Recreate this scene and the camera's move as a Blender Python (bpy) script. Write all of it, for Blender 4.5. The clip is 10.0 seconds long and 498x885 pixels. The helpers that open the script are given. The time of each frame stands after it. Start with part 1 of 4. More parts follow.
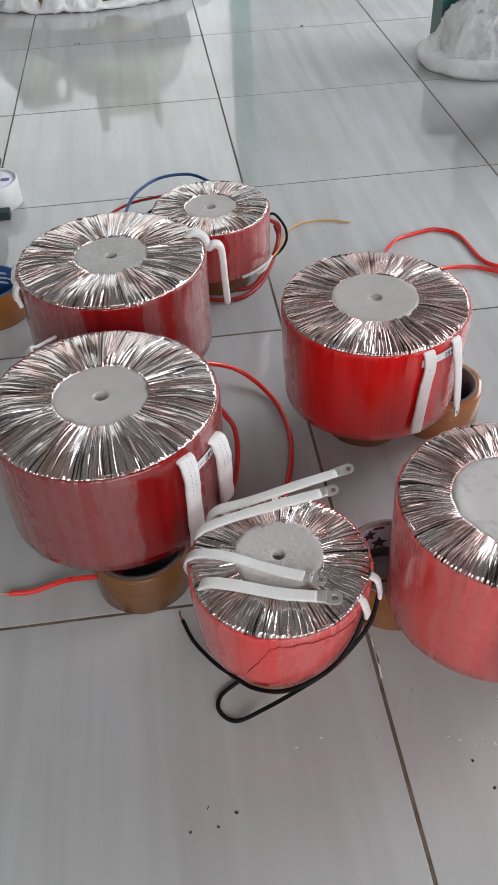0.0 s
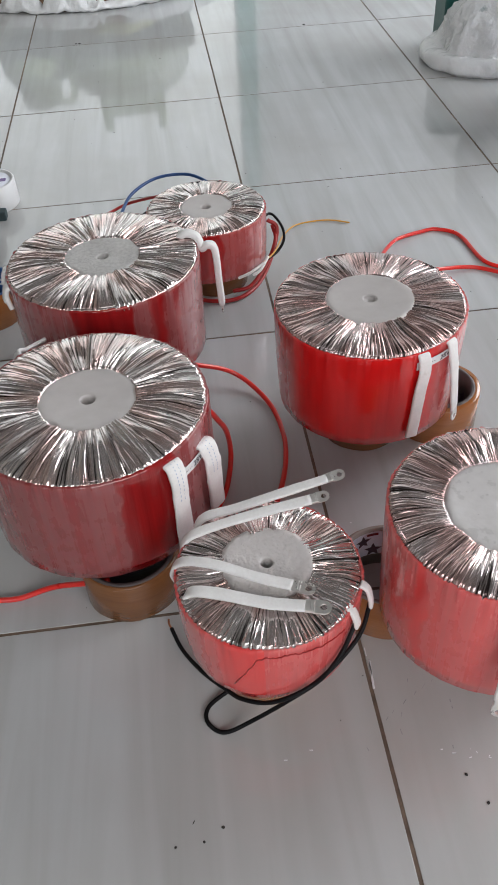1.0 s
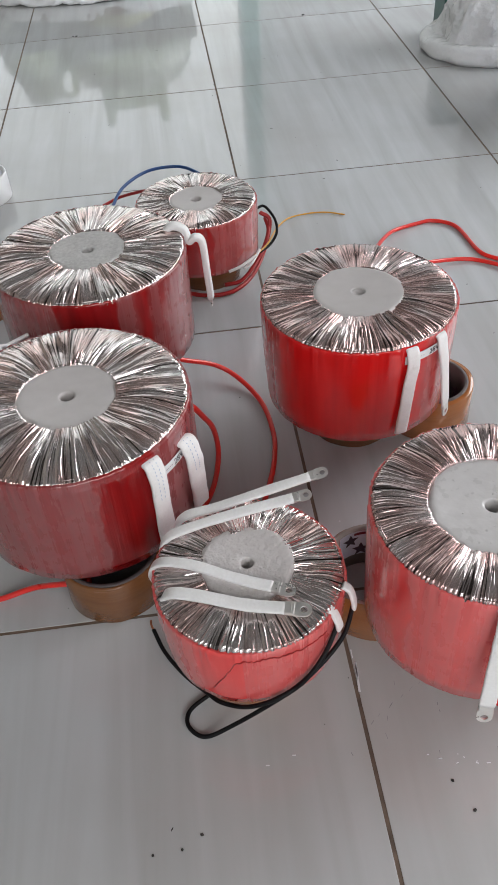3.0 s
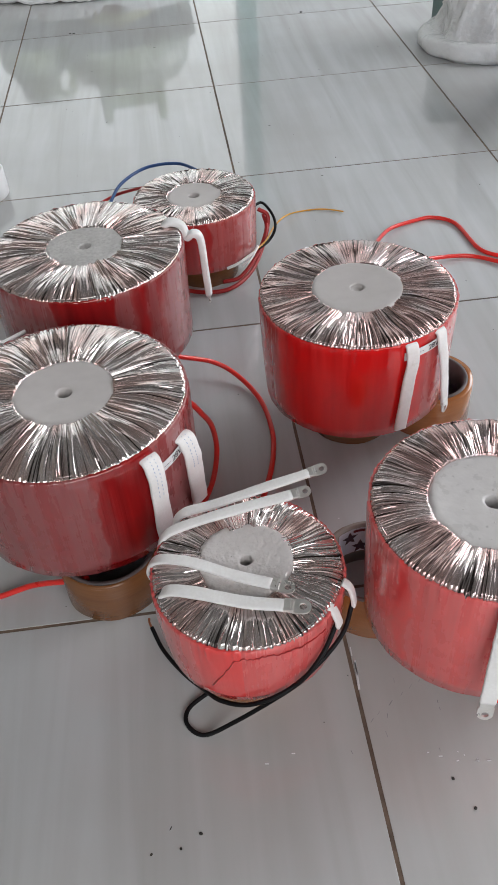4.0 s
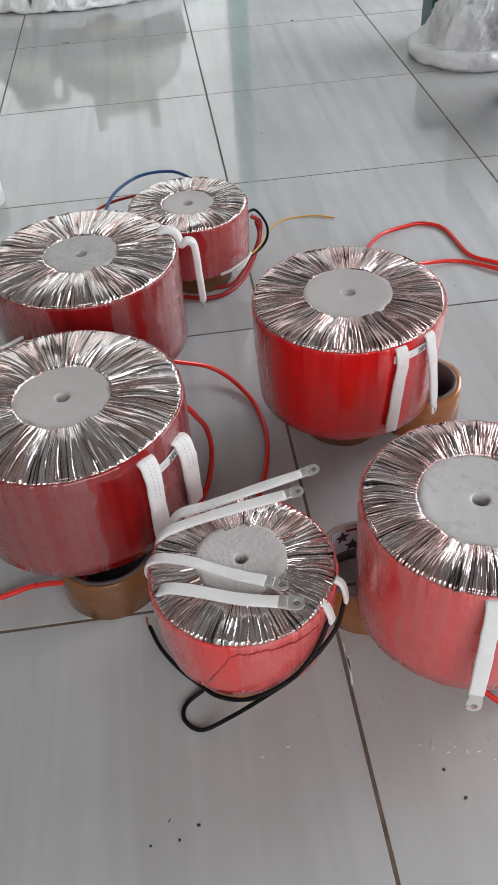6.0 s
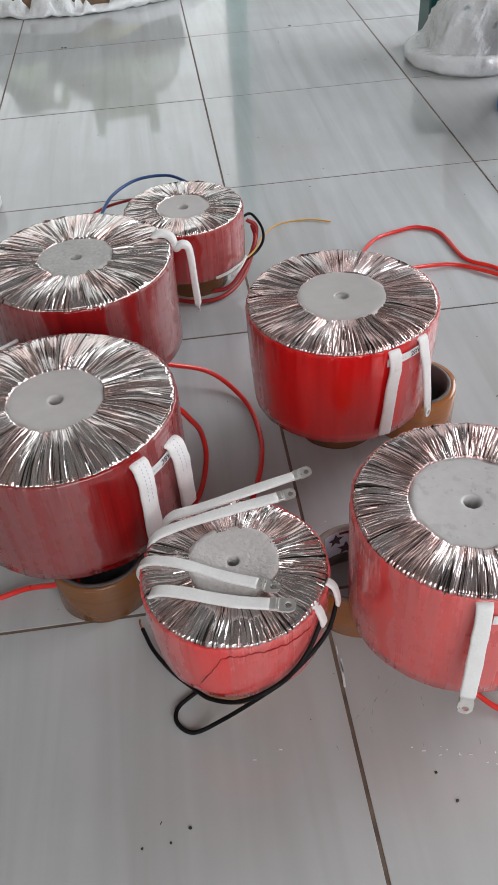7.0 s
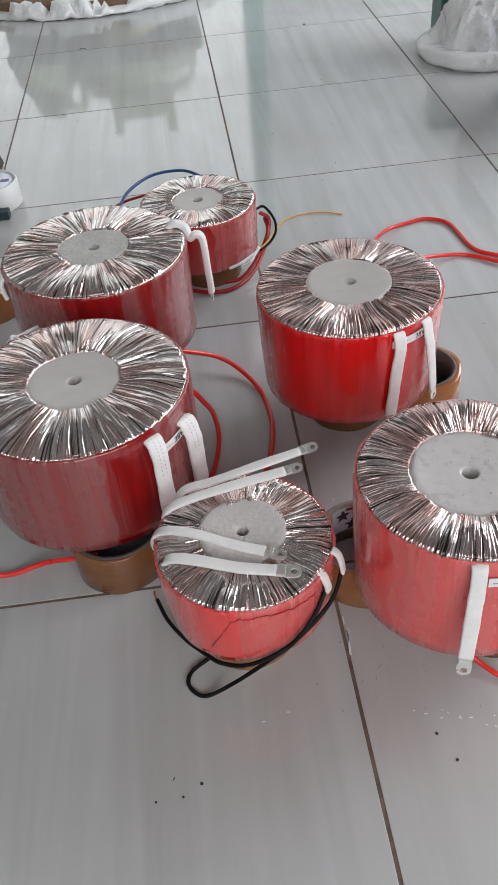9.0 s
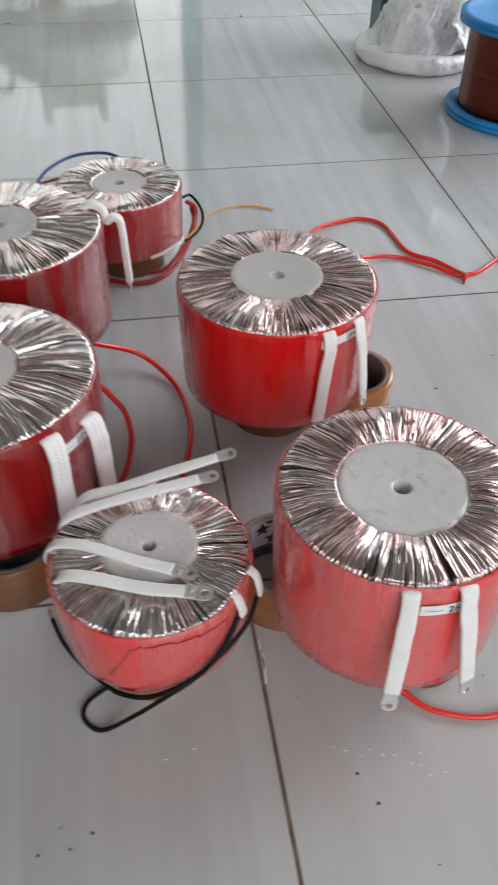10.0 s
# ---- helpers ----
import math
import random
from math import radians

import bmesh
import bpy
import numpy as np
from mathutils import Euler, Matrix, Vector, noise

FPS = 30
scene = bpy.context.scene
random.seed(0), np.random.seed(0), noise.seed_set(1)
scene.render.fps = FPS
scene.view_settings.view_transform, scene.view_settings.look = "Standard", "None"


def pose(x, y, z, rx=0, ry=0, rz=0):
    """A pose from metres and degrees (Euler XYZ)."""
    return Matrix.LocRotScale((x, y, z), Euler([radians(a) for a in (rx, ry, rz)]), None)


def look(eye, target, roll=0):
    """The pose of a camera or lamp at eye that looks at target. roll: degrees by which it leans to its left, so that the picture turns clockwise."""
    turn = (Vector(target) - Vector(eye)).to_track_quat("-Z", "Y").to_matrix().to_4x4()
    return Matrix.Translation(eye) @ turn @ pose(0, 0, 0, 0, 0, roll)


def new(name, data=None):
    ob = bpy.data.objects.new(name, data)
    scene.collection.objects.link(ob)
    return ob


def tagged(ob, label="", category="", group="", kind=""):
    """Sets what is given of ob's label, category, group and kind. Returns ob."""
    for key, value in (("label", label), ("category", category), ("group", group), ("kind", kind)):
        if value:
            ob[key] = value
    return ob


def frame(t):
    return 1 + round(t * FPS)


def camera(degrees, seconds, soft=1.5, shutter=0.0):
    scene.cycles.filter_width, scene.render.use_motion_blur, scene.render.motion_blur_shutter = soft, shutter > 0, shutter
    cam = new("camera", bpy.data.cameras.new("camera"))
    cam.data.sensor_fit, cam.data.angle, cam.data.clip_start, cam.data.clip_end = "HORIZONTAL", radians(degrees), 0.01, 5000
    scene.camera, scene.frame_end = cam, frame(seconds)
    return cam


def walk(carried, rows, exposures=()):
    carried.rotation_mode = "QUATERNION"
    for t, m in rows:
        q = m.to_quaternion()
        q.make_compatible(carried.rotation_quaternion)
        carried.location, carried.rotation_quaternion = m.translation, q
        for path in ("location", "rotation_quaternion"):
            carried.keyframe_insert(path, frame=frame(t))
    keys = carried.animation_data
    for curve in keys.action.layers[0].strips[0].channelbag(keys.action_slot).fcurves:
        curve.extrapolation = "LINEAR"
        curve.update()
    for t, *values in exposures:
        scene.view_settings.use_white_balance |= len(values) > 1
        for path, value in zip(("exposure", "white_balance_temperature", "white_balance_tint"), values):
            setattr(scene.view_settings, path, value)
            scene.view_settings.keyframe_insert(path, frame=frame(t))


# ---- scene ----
cam = camera(33.9, 10.0, shutter=0.25)
PATH = [
    (0, (-0.128, -0.437, 0.595), (0.008, 1.022, -0.766), -2.9),
    (0.5, (-0.134, -0.434, 0.593), (-0.006, 1.028, -0.766), -3.1),
    (1, (-0.112, -0.426, 0.587), (0.005, 1.036, -0.772), -3.4),
    (1.5, (-0.091, -0.407, 0.574), (0.018, 1.054, -0.787), -3.6),
    (2, (-0.088, -0.414, 0.577), (0.011, 1.044, -0.789), -3.8),
    (2.5, (-0.089, -0.416, 0.578), (0.003, 1.041, -0.789), -4.2),
    (4, (-0.09, -0.414, 0.572), (0.007, 1.041, -0.797), -4.2),
    (4.5, (-0.083, -0.424, 0.578), (0.02, 1.03, -0.791), -4.3),
    (5, (-0.091, -0.425, 0.58), (0.015, 1.031, -0.787), -4.4),
    (5.5, (-0.092, -0.426, 0.582), (0.017, 1.032, -0.784), -4.3),
    (7, (-0.085, -0.43, 0.581), (0.027, 1.038, -0.772), -4.2),
    (7.5, (-0.082, -0.429, 0.583), (0.028, 1.039, -0.772), -4.3),
    (8, (-0.073, -0.44, 0.582), (0.034, 1.027, -0.773), -4.3),
    (8.5, (-0.069, -0.459, 0.585), (0.013, 1.01, -0.77), -5.0),
    (9, (-0.081, -0.465, 0.586), (-0.015, 1.01, -0.763), -5.5),
    (9.5, (-0.08, -0.467, 0.587), (0.001, 1.011, -0.758), -5.2),
    (9.7, (-0.073, -0.452, 0.573), (0.047, 1.023, -0.773), -4.3),
    (9.8, (-0.075, -0.445, 0.574), (0.084, 1.025, -0.773), -3.0),
    (9.9, (-0.074, -0.429, 0.562), (0.12, 1.035, -0.786), -1.5),
    (10, (-0.068, -0.417, 0.542), (0.177, 1.04, -0.806), 1.0),
]
walk(cam, [(t, look(eye, target, roll)) for t, eye, target, roll in PATH])

# ---- world, sun, large lights ----
world = bpy.data.worlds.new("world")
scene.world = world
world.use_nodes = True
_n = world.node_tree.nodes
_sky = _n.new("ShaderNodeTexSky")
_sky.sky_type, _sky.sun_disc = "NISHITA", False
_sky.sun_elevation, _sky.sun_rotation = radians(50), radians(150)
_sky.air_density, _sky.dust_density = 1.0, 4.0
world.node_tree.links.new(_sky.outputs[0], _n["Background"].inputs[0])
_n["Background"].inputs[1].default_value = 0.12

sun = new("sun", bpy.data.lights.new("sun", "SUN"))
sun.data.energy, sun.data.angle, sun.data.color = 2.0, radians(3), (1.0, 0.95, 0.88)
sun.matrix_world = look((2, -3.5, 5), (0, 0, 0))


def window_light(name, eye, target, w, h, power, colour):
    """Skylight that enters through an opening of the room."""
    lamp = bpy.data.lights.new(name, "AREA")
    lamp.shape, lamp.size, lamp.size_y, lamp.energy, lamp.color = "RECTANGLE", w, h, power, colour
    ob = new(name, lamp)
    ob.matrix_world = look(eye, target)
    return ob


# room: x from X0 to X1, y from Y0 to Y1
X0, X1, Y0, Y1, ROOM_H = -2.4, 2.8, -2.4, 3.6, 2.9
window_light("door_light", (-0.75, Y1 + 0.02, 1.25), (-0.75, 0, 1.0), 2.0, 2.3, 4.2, (0.88, 0.97, 1.0))
window_light("window_light_back", (0.6, Y0 - 0.02, 1.5), (0.6, 0, 0.6), 2.6, 1.6, 47, (0.94, 0.97, 1.0))
window_light("window_light_side", (X1 + 0.02, 1.5, 1.65), (0.2, 1.0, 0.2), 2.6, 1.4, 86, (0.945, 0.965, 1.0))


# ---- materials ----
def nodes_of(name):
    m = bpy.data.materials.new(name)
    m.use_nodes = True
    return m, m.node_tree.nodes, m.node_tree.links, m.node_tree.nodes["Principled BSDF"]


def ramp(n, stops):
    r = n.new("ShaderNodeValToRGB")
    el = r.color_ramp.elements
    while len(el) < len(stops):
        el.new(0.5)
    for e, (p, c) in zip(el, stops):
        e.position, e.color = p, (*c, 1)
    return r


def surface(name, c1, c2, rough=(0.4, 0.6), metal=0.0, scale=40.0, stretch=(1, 1, 1), bump=0.2, bump_scale=None, bump_dist=0.002,
            coat=0.0, coat_rough=0.05, coords="Object", per_object=0.0, transmission=0.0, spots=None, sheen=0.0, detail=5.0):
    """Two-tone noise surface with coarse tint, fine grain, bump and optional coat."""
    m, n, l, p = nodes_of(name)
    tc = n.new("ShaderNodeTexCoord")
    mp = n.new("ShaderNodeMapping")
    mp.inputs["Scale"].default_value = stretch
    l.new(tc.outputs[coords], mp.inputs["Vector"])
    if per_object:
        info = n.new("ShaderNodeObjectInfo")
        mul = n.new("ShaderNodeMath")
        mul.operation = "MULTIPLY"
        mul.inputs[1].default_value = per_object
        l.new(info.outputs["Random"], mul.inputs[0])
        l.new(mul.outputs[0], mp.inputs["Location"])
    a = n.new("ShaderNodeTexNoise")
    a.inputs["Scale"].default_value, a.inputs["Detail"].default_value = scale, detail
    b = n.new("ShaderNodeTexNoise")
    b.inputs["Scale"].default_value, b.inputs["Detail"].default_value = scale * 0.13, 3.0
    for t in (a, b):
        l.new(mp.outputs[0], t.inputs["Vector"])
    add = n.new("ShaderNodeMath")
    add.operation, add.use_clamp = "MULTIPLY_ADD", True
    add.inputs[1].default_value = 0.5
    half = n.new("ShaderNodeMath")
    half.operation = "MULTIPLY"
    half.inputs[1].default_value = 0.5
    l.new(b.outputs["Fac"], half.inputs[0])
    l.new(a.outputs["Fac"], add.inputs[0])
    l.new(half.outputs[0], add.inputs[2])
    r = ramp(n, [(0.33, c1), (0.67, c2)])
    l.new(add.outputs[0], r.inputs[0])
    colour = r.outputs[0]
    if spots:
        v = n.new("ShaderNodeTexNoise")
        v.inputs["Scale"].default_value, v.inputs["Detail"].default_value = spots[1], 4
        l.new(tc.outputs[coords], v.inputs["Vector"])
        sr = ramp(n, [(spots[2], (0, 0, 0)), (spots[2] + 0.06, (1, 1, 1))])
        l.new(v.outputs["Fac"], sr.inputs[0])
        mx = n.new("ShaderNodeMixRGB")
        mx.inputs[2].default_value = (*spots[0], 1)
        l.new(sr.outputs[0], mx.inputs[0])
        l.new(colour, mx.inputs[1])
        colour = mx.outputs[0]
    l.new(colour, p.inputs["Base Color"])
    mr = n.new("ShaderNodeMapRange")
    mr.inputs[1].default_value, mr.inputs[2].default_value = 0.3, 0.7
    mr.inputs[3].default_value, mr.inputs[4].default_value = rough
    l.new(add.outputs[0], mr.inputs[0])
    l.new(mr.outputs[0], p.inputs["Roughness"])
    p.inputs["Metallic"].default_value = metal
    p.inputs["Coat Weight"].default_value, p.inputs["Coat Roughness"].default_value = coat, coat_rough
    p.inputs["Sheen Weight"].default_value = sheen
    p.inputs["Transmission Weight"].default_value = transmission
    if bump:
        f = n.new("ShaderNodeTexNoise")
        f.inputs["Scale"].default_value, f.inputs["Detail"].default_value = bump_scale or scale * 2, 4
        l.new(mp.outputs[0], f.inputs["Vector"])
        bp = n.new("ShaderNodeBump")
        bp.inputs["Strength"].default_value, bp.inputs["Distance"].default_value = bump, bump_dist
        l.new(f.outputs["Fac"], bp.inputs["Height"])
        l.new(bp.outputs[0], p.inputs["Normal"])
        if coat:
            l.new(bp.outputs[0], p.inputs["Coat Normal"])
    return m


def winding_material(name, silver, copper, dark, copper_at, gap, rough):
    """Enamelled wire under pleated clear film: silvery, with copper patches and narrow dark gaps that run inwards."""
    m, n, l, p = nodes_of(name)
    uv = n.new("ShaderNodeUVMap")
    uv.uv_map = "lay"

    def field(sx, sy, detail):
        mp = n.new("ShaderNodeMapping")
        mp.inputs["Scale"].default_value = (sx, sy, 1.0)
        l.new(uv.outputs[0], mp.inputs["Vector"])
        t = n.new("ShaderNodeTexNoise")
        t.inputs["Scale"].default_value, t.inputs["Detail"].default_value = 1.0, detail
        l.new(mp.outputs[0], t.inputs["Vector"])
        return t
    line, patch, crimp = field(46.0, 1.0, 3.0), field(3.2, 1.6, 3.0), field(26.0, 7.0, 2.0)
    r1 = ramp(n, [(gap, dark), (gap + 0.07, silver), (0.62, tuple(min(1.0, c * 1.18) for c in silver))])
    l.new(line.outputs["Fac"], r1.inputs[0])
    r2 = ramp(n, [(copper_at, (0, 0, 0)), (copper_at + 0.16, (1, 1, 1))])
    l.new(patch.outputs["Fac"], r2.inputs[0])
    mx = n.new("ShaderNodeMixRGB")
    mx.blend_type = "MULTIPLY"
    mx.inputs[2].default_value = (*copper, 1)
    l.new(r2.outputs[0], mx.inputs[0])
    l.new(r1.outputs[0], mx.inputs[1])
    l.new(mx.outputs[0], p.inputs["Base Color"])
    p.inputs["Metallic"].default_value = 0.88
    mr = n.new("ShaderNodeMapRange")
    mr.inputs[3].default_value, mr.inputs[4].default_value = rough
    l.new(patch.outputs["Fac"], mr.inputs[0])
    l.new(mr.outputs[0], p.inputs["Roughness"])
    both = n.new("ShaderNodeMath")
    both.operation = "MULTIPLY_ADD"
    both.inputs[1].default_value = 0.9
    l.new(crimp.outputs["Fac"], both.inputs[0])
    l.new(line.outputs["Fac"], both.inputs[2])
    bp = n.new("ShaderNodeBump")
    bp.inputs["Strength"].default_value, bp.inputs["Distance"].default_value = 0.38, 0.0012
    l.new(both.outputs[0], bp.inputs["Height"])
    l.new(bp.outputs[0], p.inputs["Normal"])
    p.inputs["Coat Weight"].default_value, p.inputs["Coat Roughness"].default_value = 0.5, 0.06
    return m


def wrap_material(name, c1, c2, milky_sheen, clear, radius, foot=0.0):
    """Red insulating tape under stretched clear film. Milkiness and pale reflections of the film are painted into the
    colour, except in the arcs of 'clear' (degrees), where one layer ended; 'foot' is how far down a painted sheen
    starts, where the film bunches under the base."""
    m, n, l, p = nodes_of(name)
    uv = n.new("ShaderNodeUVMap")
    uv.uv_map = "lay"

    def streak(sx, sy, detail=4.0):
        mp = n.new("ShaderNodeMapping")
        mp.inputs["Scale"].default_value = (sx, sy, 1)
        l.new(uv.outputs[0], mp.inputs["Vector"])
        t = n.new("ShaderNodeTexNoise")
        t.inputs["Scale"].default_value, t.inputs["Detail"].default_value = 1.0, detail
        l.new(mp.outputs[0], t.inputs["Vector"])
        return t.outputs["Fac"]

    def calc(op, a, b=None, c=None):
        q = n.new("ShaderNodeMath")
        q.operation = op
        for k, v in enumerate((a, b, c)):
            if isinstance(v, (int, float)):
                q.inputs[k].default_value = v
            elif v is not None:
                l.new(v, q.inputs[k])
        return q.outputs[0]

    def rise(v, lo, hi):
        q = n.new("ShaderNodeMapRange")
        q.interpolation_type = "SMOOTHSTEP"
        q.inputs[1].default_value, q.inputs[2].default_value = lo, hi
        l.new(v, q.inputs[0])
        return q.outputs[0]
    fine, band, blot, panel, wavy = streak(55, 1.2), streak(9, 0.6, 2.0), streak(6, 6, 5.0), streak(7.0, 0.25, 3.0), streak(3, 2.5, 3.0)
    r = ramp(n, [(0.32, c1), (0.62, c2)])
    l.new(band, r.inputs[0])
    sep = n.new("ShaderNodeSeparateXYZ")
    l.new(uv.outputs[0], sep.inputs[0])
    per = radius * 10
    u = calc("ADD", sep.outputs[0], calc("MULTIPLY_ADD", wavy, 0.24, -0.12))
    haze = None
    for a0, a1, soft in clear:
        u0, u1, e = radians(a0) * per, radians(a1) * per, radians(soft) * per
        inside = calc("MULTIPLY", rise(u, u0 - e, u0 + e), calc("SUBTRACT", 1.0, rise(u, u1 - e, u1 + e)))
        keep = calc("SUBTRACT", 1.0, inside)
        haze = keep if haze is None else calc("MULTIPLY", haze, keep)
    # milky film in panels and streaks, with its reflections painted in
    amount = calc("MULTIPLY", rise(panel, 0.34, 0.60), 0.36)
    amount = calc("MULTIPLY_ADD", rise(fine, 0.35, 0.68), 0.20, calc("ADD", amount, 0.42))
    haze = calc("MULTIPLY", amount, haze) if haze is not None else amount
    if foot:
        # pale sheen painted on the bunched film near the base
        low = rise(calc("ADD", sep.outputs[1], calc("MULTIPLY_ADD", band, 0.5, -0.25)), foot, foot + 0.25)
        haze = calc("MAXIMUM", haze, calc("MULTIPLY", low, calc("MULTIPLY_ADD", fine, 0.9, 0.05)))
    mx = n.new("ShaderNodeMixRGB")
    mx.inputs[2].default_value = (*milky_sheen, 1)
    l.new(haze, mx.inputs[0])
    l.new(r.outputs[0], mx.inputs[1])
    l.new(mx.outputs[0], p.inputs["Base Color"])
    l.new(calc("MULTIPLY_ADD", haze, 0.16, calc("MULTIPLY_ADD", blot, 0.25, 0.04)), p.inputs["Roughness"])
    p.inputs["Coat Weight"].default_value, p.inputs["Coat Roughness"].default_value = 0.8, 0.05
    bp = n.new("ShaderNodeBump")
    bp.inputs["Strength"].default_value, bp.inputs["Distance"].default_value = 0.16, 0.001
    l.new(calc("MULTIPLY_ADD", blot, 0.5, fine), bp.inputs["Height"])
    l.new(bp.outputs[0], p.inputs["Normal"])
    l.new(bp.outputs[0], p.inputs["Coat Normal"])
    return m


def tile_material():
    """Glazed white-grey floor tile with faint veins along its length and worn, dusty patches."""
    m, n, l, p = nodes_of("glazed_tile")
    tc = n.new("ShaderNodeTexCoord")
    geo = n.new("ShaderNodeNewGeometry")
    info = n.new("ShaderNodeObjectInfo")
    mul = n.new("ShaderNodeMath")
    mul.operation = "MULTIPLY"
    mul.inputs[1].default_value = 37.0
    l.new(info.outputs["Random"], mul.inputs[0])
    mp = n.new("ShaderNodeMapping")
    mp.inputs["Scale"].default_value = (34, 2.2, 1)
    l.new(tc.outputs["Object"], mp.inputs["Vector"])
    l.new(mul.outputs[0], mp.inputs["Location"])
    vein = n.new("ShaderNodeTexNoise")
    vein.inputs["Scale"].default_value, vein.inputs["Detail"].default_value, vein.inputs["Distortion"].default_value = 1.0, 6.0, 0.6
    l.new(mp.outputs[0], vein.inputs["Vector"])
    dust = n.new("ShaderNodeTexNoise")
    dust.inputs["Scale"].default_value, dust.inputs["Detail"].default_value = 3.0, 6.0
    l.new(geo.outputs["Position"], dust.inputs["Vector"])
    r = ramp(n, [(0.30, (0.455, 0.460, 0.455)), (0.50, (0.512, 0.525, 0.530)), (0.72, (0.565, 0.582, 0.592))])
    l.new(vein.outputs["Fac"], r.inputs[0])
    mx = n.new("ShaderNodeMixRGB")
    mx.inputs[2].default_value = (0.430, 0.420, 0.400, 1)
    dr = ramp(n, [(0.42, (0, 0, 0)), (0.72, (0.8, 0.8, 0.8))])
    l.new(dust.outputs["Fac"], dr.inputs[0])
    l.new(dr.outputs[0], mx.inputs[0])
    l.new(r.outputs[0], mx.inputs[1])
    l.new(mx.outputs[0], p.inputs["Base Color"])
    mr = n.new("ShaderNodeMapRange")
    mr.inputs[1].default_value, mr.inputs[2].default_value = 0.3, 0.7
    mr.inputs[3].default_value, mr.inputs[4].default_value = 0.03, 0.08
    l.new(dust.outputs["Fac"], mr.inputs[0])
    l.new(mr.outputs[0], p.inputs["Roughness"])
    p.inputs["IOR"].default_value = 1.52
    wav = n.new("ShaderNodeTexNoise")
    wav.inputs["Scale"].default_value, wav.inputs["Detail"].default_value = 9.0, 2.0
    l.new(geo.outputs["Position"], wav.inputs["Vector"])
    bp = n.new("ShaderNodeBump")
    bp.inputs["Strength"].default_value, bp.inputs["Distance"].default_value = 0.12, 0.002
    l.new(wav.outputs["Fac"], bp.inputs["Height"])
    l.new(bp.outputs[0], p.inputs["Normal"])
    return m


M_TILE = tile_material()
M_GROUT = surface("grout", (0.055, 0.040, 0.030), (0.23, 0.165, 0.12), (0.7, 0.95), scale=70, bump=0.5, spots=((0.46, 0.43, 0.40), 30, 0.66))
M_WALL = surface("wall_paint", (0.72, 0.735, 0.735), (0.79, 0.80, 0.80), (0.6, 0.8), scale=8, bump=0.15)
# beige set dark so that little light bounces off it
M_WALL_LOW_BOUNCE = surface("low_bounce_beige", (0.30, 0.28, 0.25), (0.40, 0.375, 0.34), (0.6, 0.8), scale=8, bump=0.15)
# ceiling grey chosen dark for what the windings mirror
M_CEIL = surface("dark_ceiling", (0.11, 0.107, 0.102), (0.18, 0.175, 0.168), (0.7, 0.9), scale=6, bump=0.1)
M_TEAL = surface("teal_paint", (0.010, 0.085, 0.075), (0.018, 0.12, 0.105), (0.3, 0.5), scale=14, bump=0.15)
M_WIND = winding_material("winding_silver", (0.63, 0.572, 0.56), (1.0, 0.80, 0.76), (0.045, 0.032, 0.030), 0.44, 0.36, (0.09, 0.27))
M_WIND_CU = winding_material("winding_copper", (0.56, 0.480, 0.472), (1.0, 0.78, 0.745), (0.050, 0.034, 0.032), 0.38, 0.375, (0.13, 0.32))
# MAROON and PINK: milky film tints that hold painted reflections
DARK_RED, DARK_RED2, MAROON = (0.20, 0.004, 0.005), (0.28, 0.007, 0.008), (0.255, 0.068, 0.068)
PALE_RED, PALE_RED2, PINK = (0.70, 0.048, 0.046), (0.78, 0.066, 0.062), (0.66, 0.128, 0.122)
M_POT = surface("potting_smooth", (0.47, 0.435, 0.42), (0.53, 0.495, 0.48), (0.30, 0.5), scale=90, bump=0.12, bump_dist=0.001)
M_POT_PALE = surface("potting_pale", (0.53, 0.505, 0.495), (0.61, 0.585, 0.575), (0.22, 0.42), scale=120, bump=0.25, bump_scale=150, bump_dist=0.0012, spots=((0.42, 0.40, 0.39), 160, 0.68))
M_POT_ROUGH = surface("potting_bubbled", (0.57, 0.535, 0.52), (0.66, 0.625, 0.61), (0.24, 0.36), scale=240, bump=0.9, bump_scale=300, bump_dist=0.0018)
M_POT_GRAIN = surface("potting_grainy", (0.36, 0.345, 0.33), (0.60, 0.58, 0.56), (0.4, 0.7), scale=260, bump=1.0, bump_scale=420, bump_dist=0.001)
M_TAPE = surface("brown_packing_tape", (0.165, 0.066, 0.024), (0.215, 0.090, 0.033), (0.16, 0.30), scale=30, stretch=(1, 1, 14), bump=0.15, coat=0.2)
M_TAPE_O = surface("orange_brown_tape", (0.29, 0.100, 0.026), (0.35, 0.130, 0.038), (0.12, 0.25), scale=30, stretch=(1, 1, 14), bump=0.15, coat=0.5)
M_CORE = surface("cardboard_core", (0.20, 0.165, 0.14), (0.32, 0.28, 0.25), (0.6, 0.85), scale=60, bump=0.3)
M_CORE_DARK = surface("dark_cardboard_core", (0.07, 0.06, 0.06), (0.13, 0.11, 0.105), (0.4, 0.6), scale=60, bump=0.3)
M_STAR = surface("dark_print", (0.05, 0.03, 0.05), (0.10, 0.06, 0.08), (0.4, 0.6), scale=80)
M_PRINT_RED = surface("dark_red_print", (0.16, 0.02, 0.03), (0.24, 0.04, 0.05), (0.4, 0.6), scale=80, bump=0.1)
M_PRINT_LIGHT = surface("pale_blue_print", (0.76, 0.78, 0.88), (0.84, 0.86, 0.93), (0.3, 0.5), scale=80, bump=0.1)
M_BLUE_PRINT = surface("blue_print", (0.010, 0.06, 0.22), (0.020, 0.11, 0.34), (0.3, 0.5), scale=90, bump=0.1)
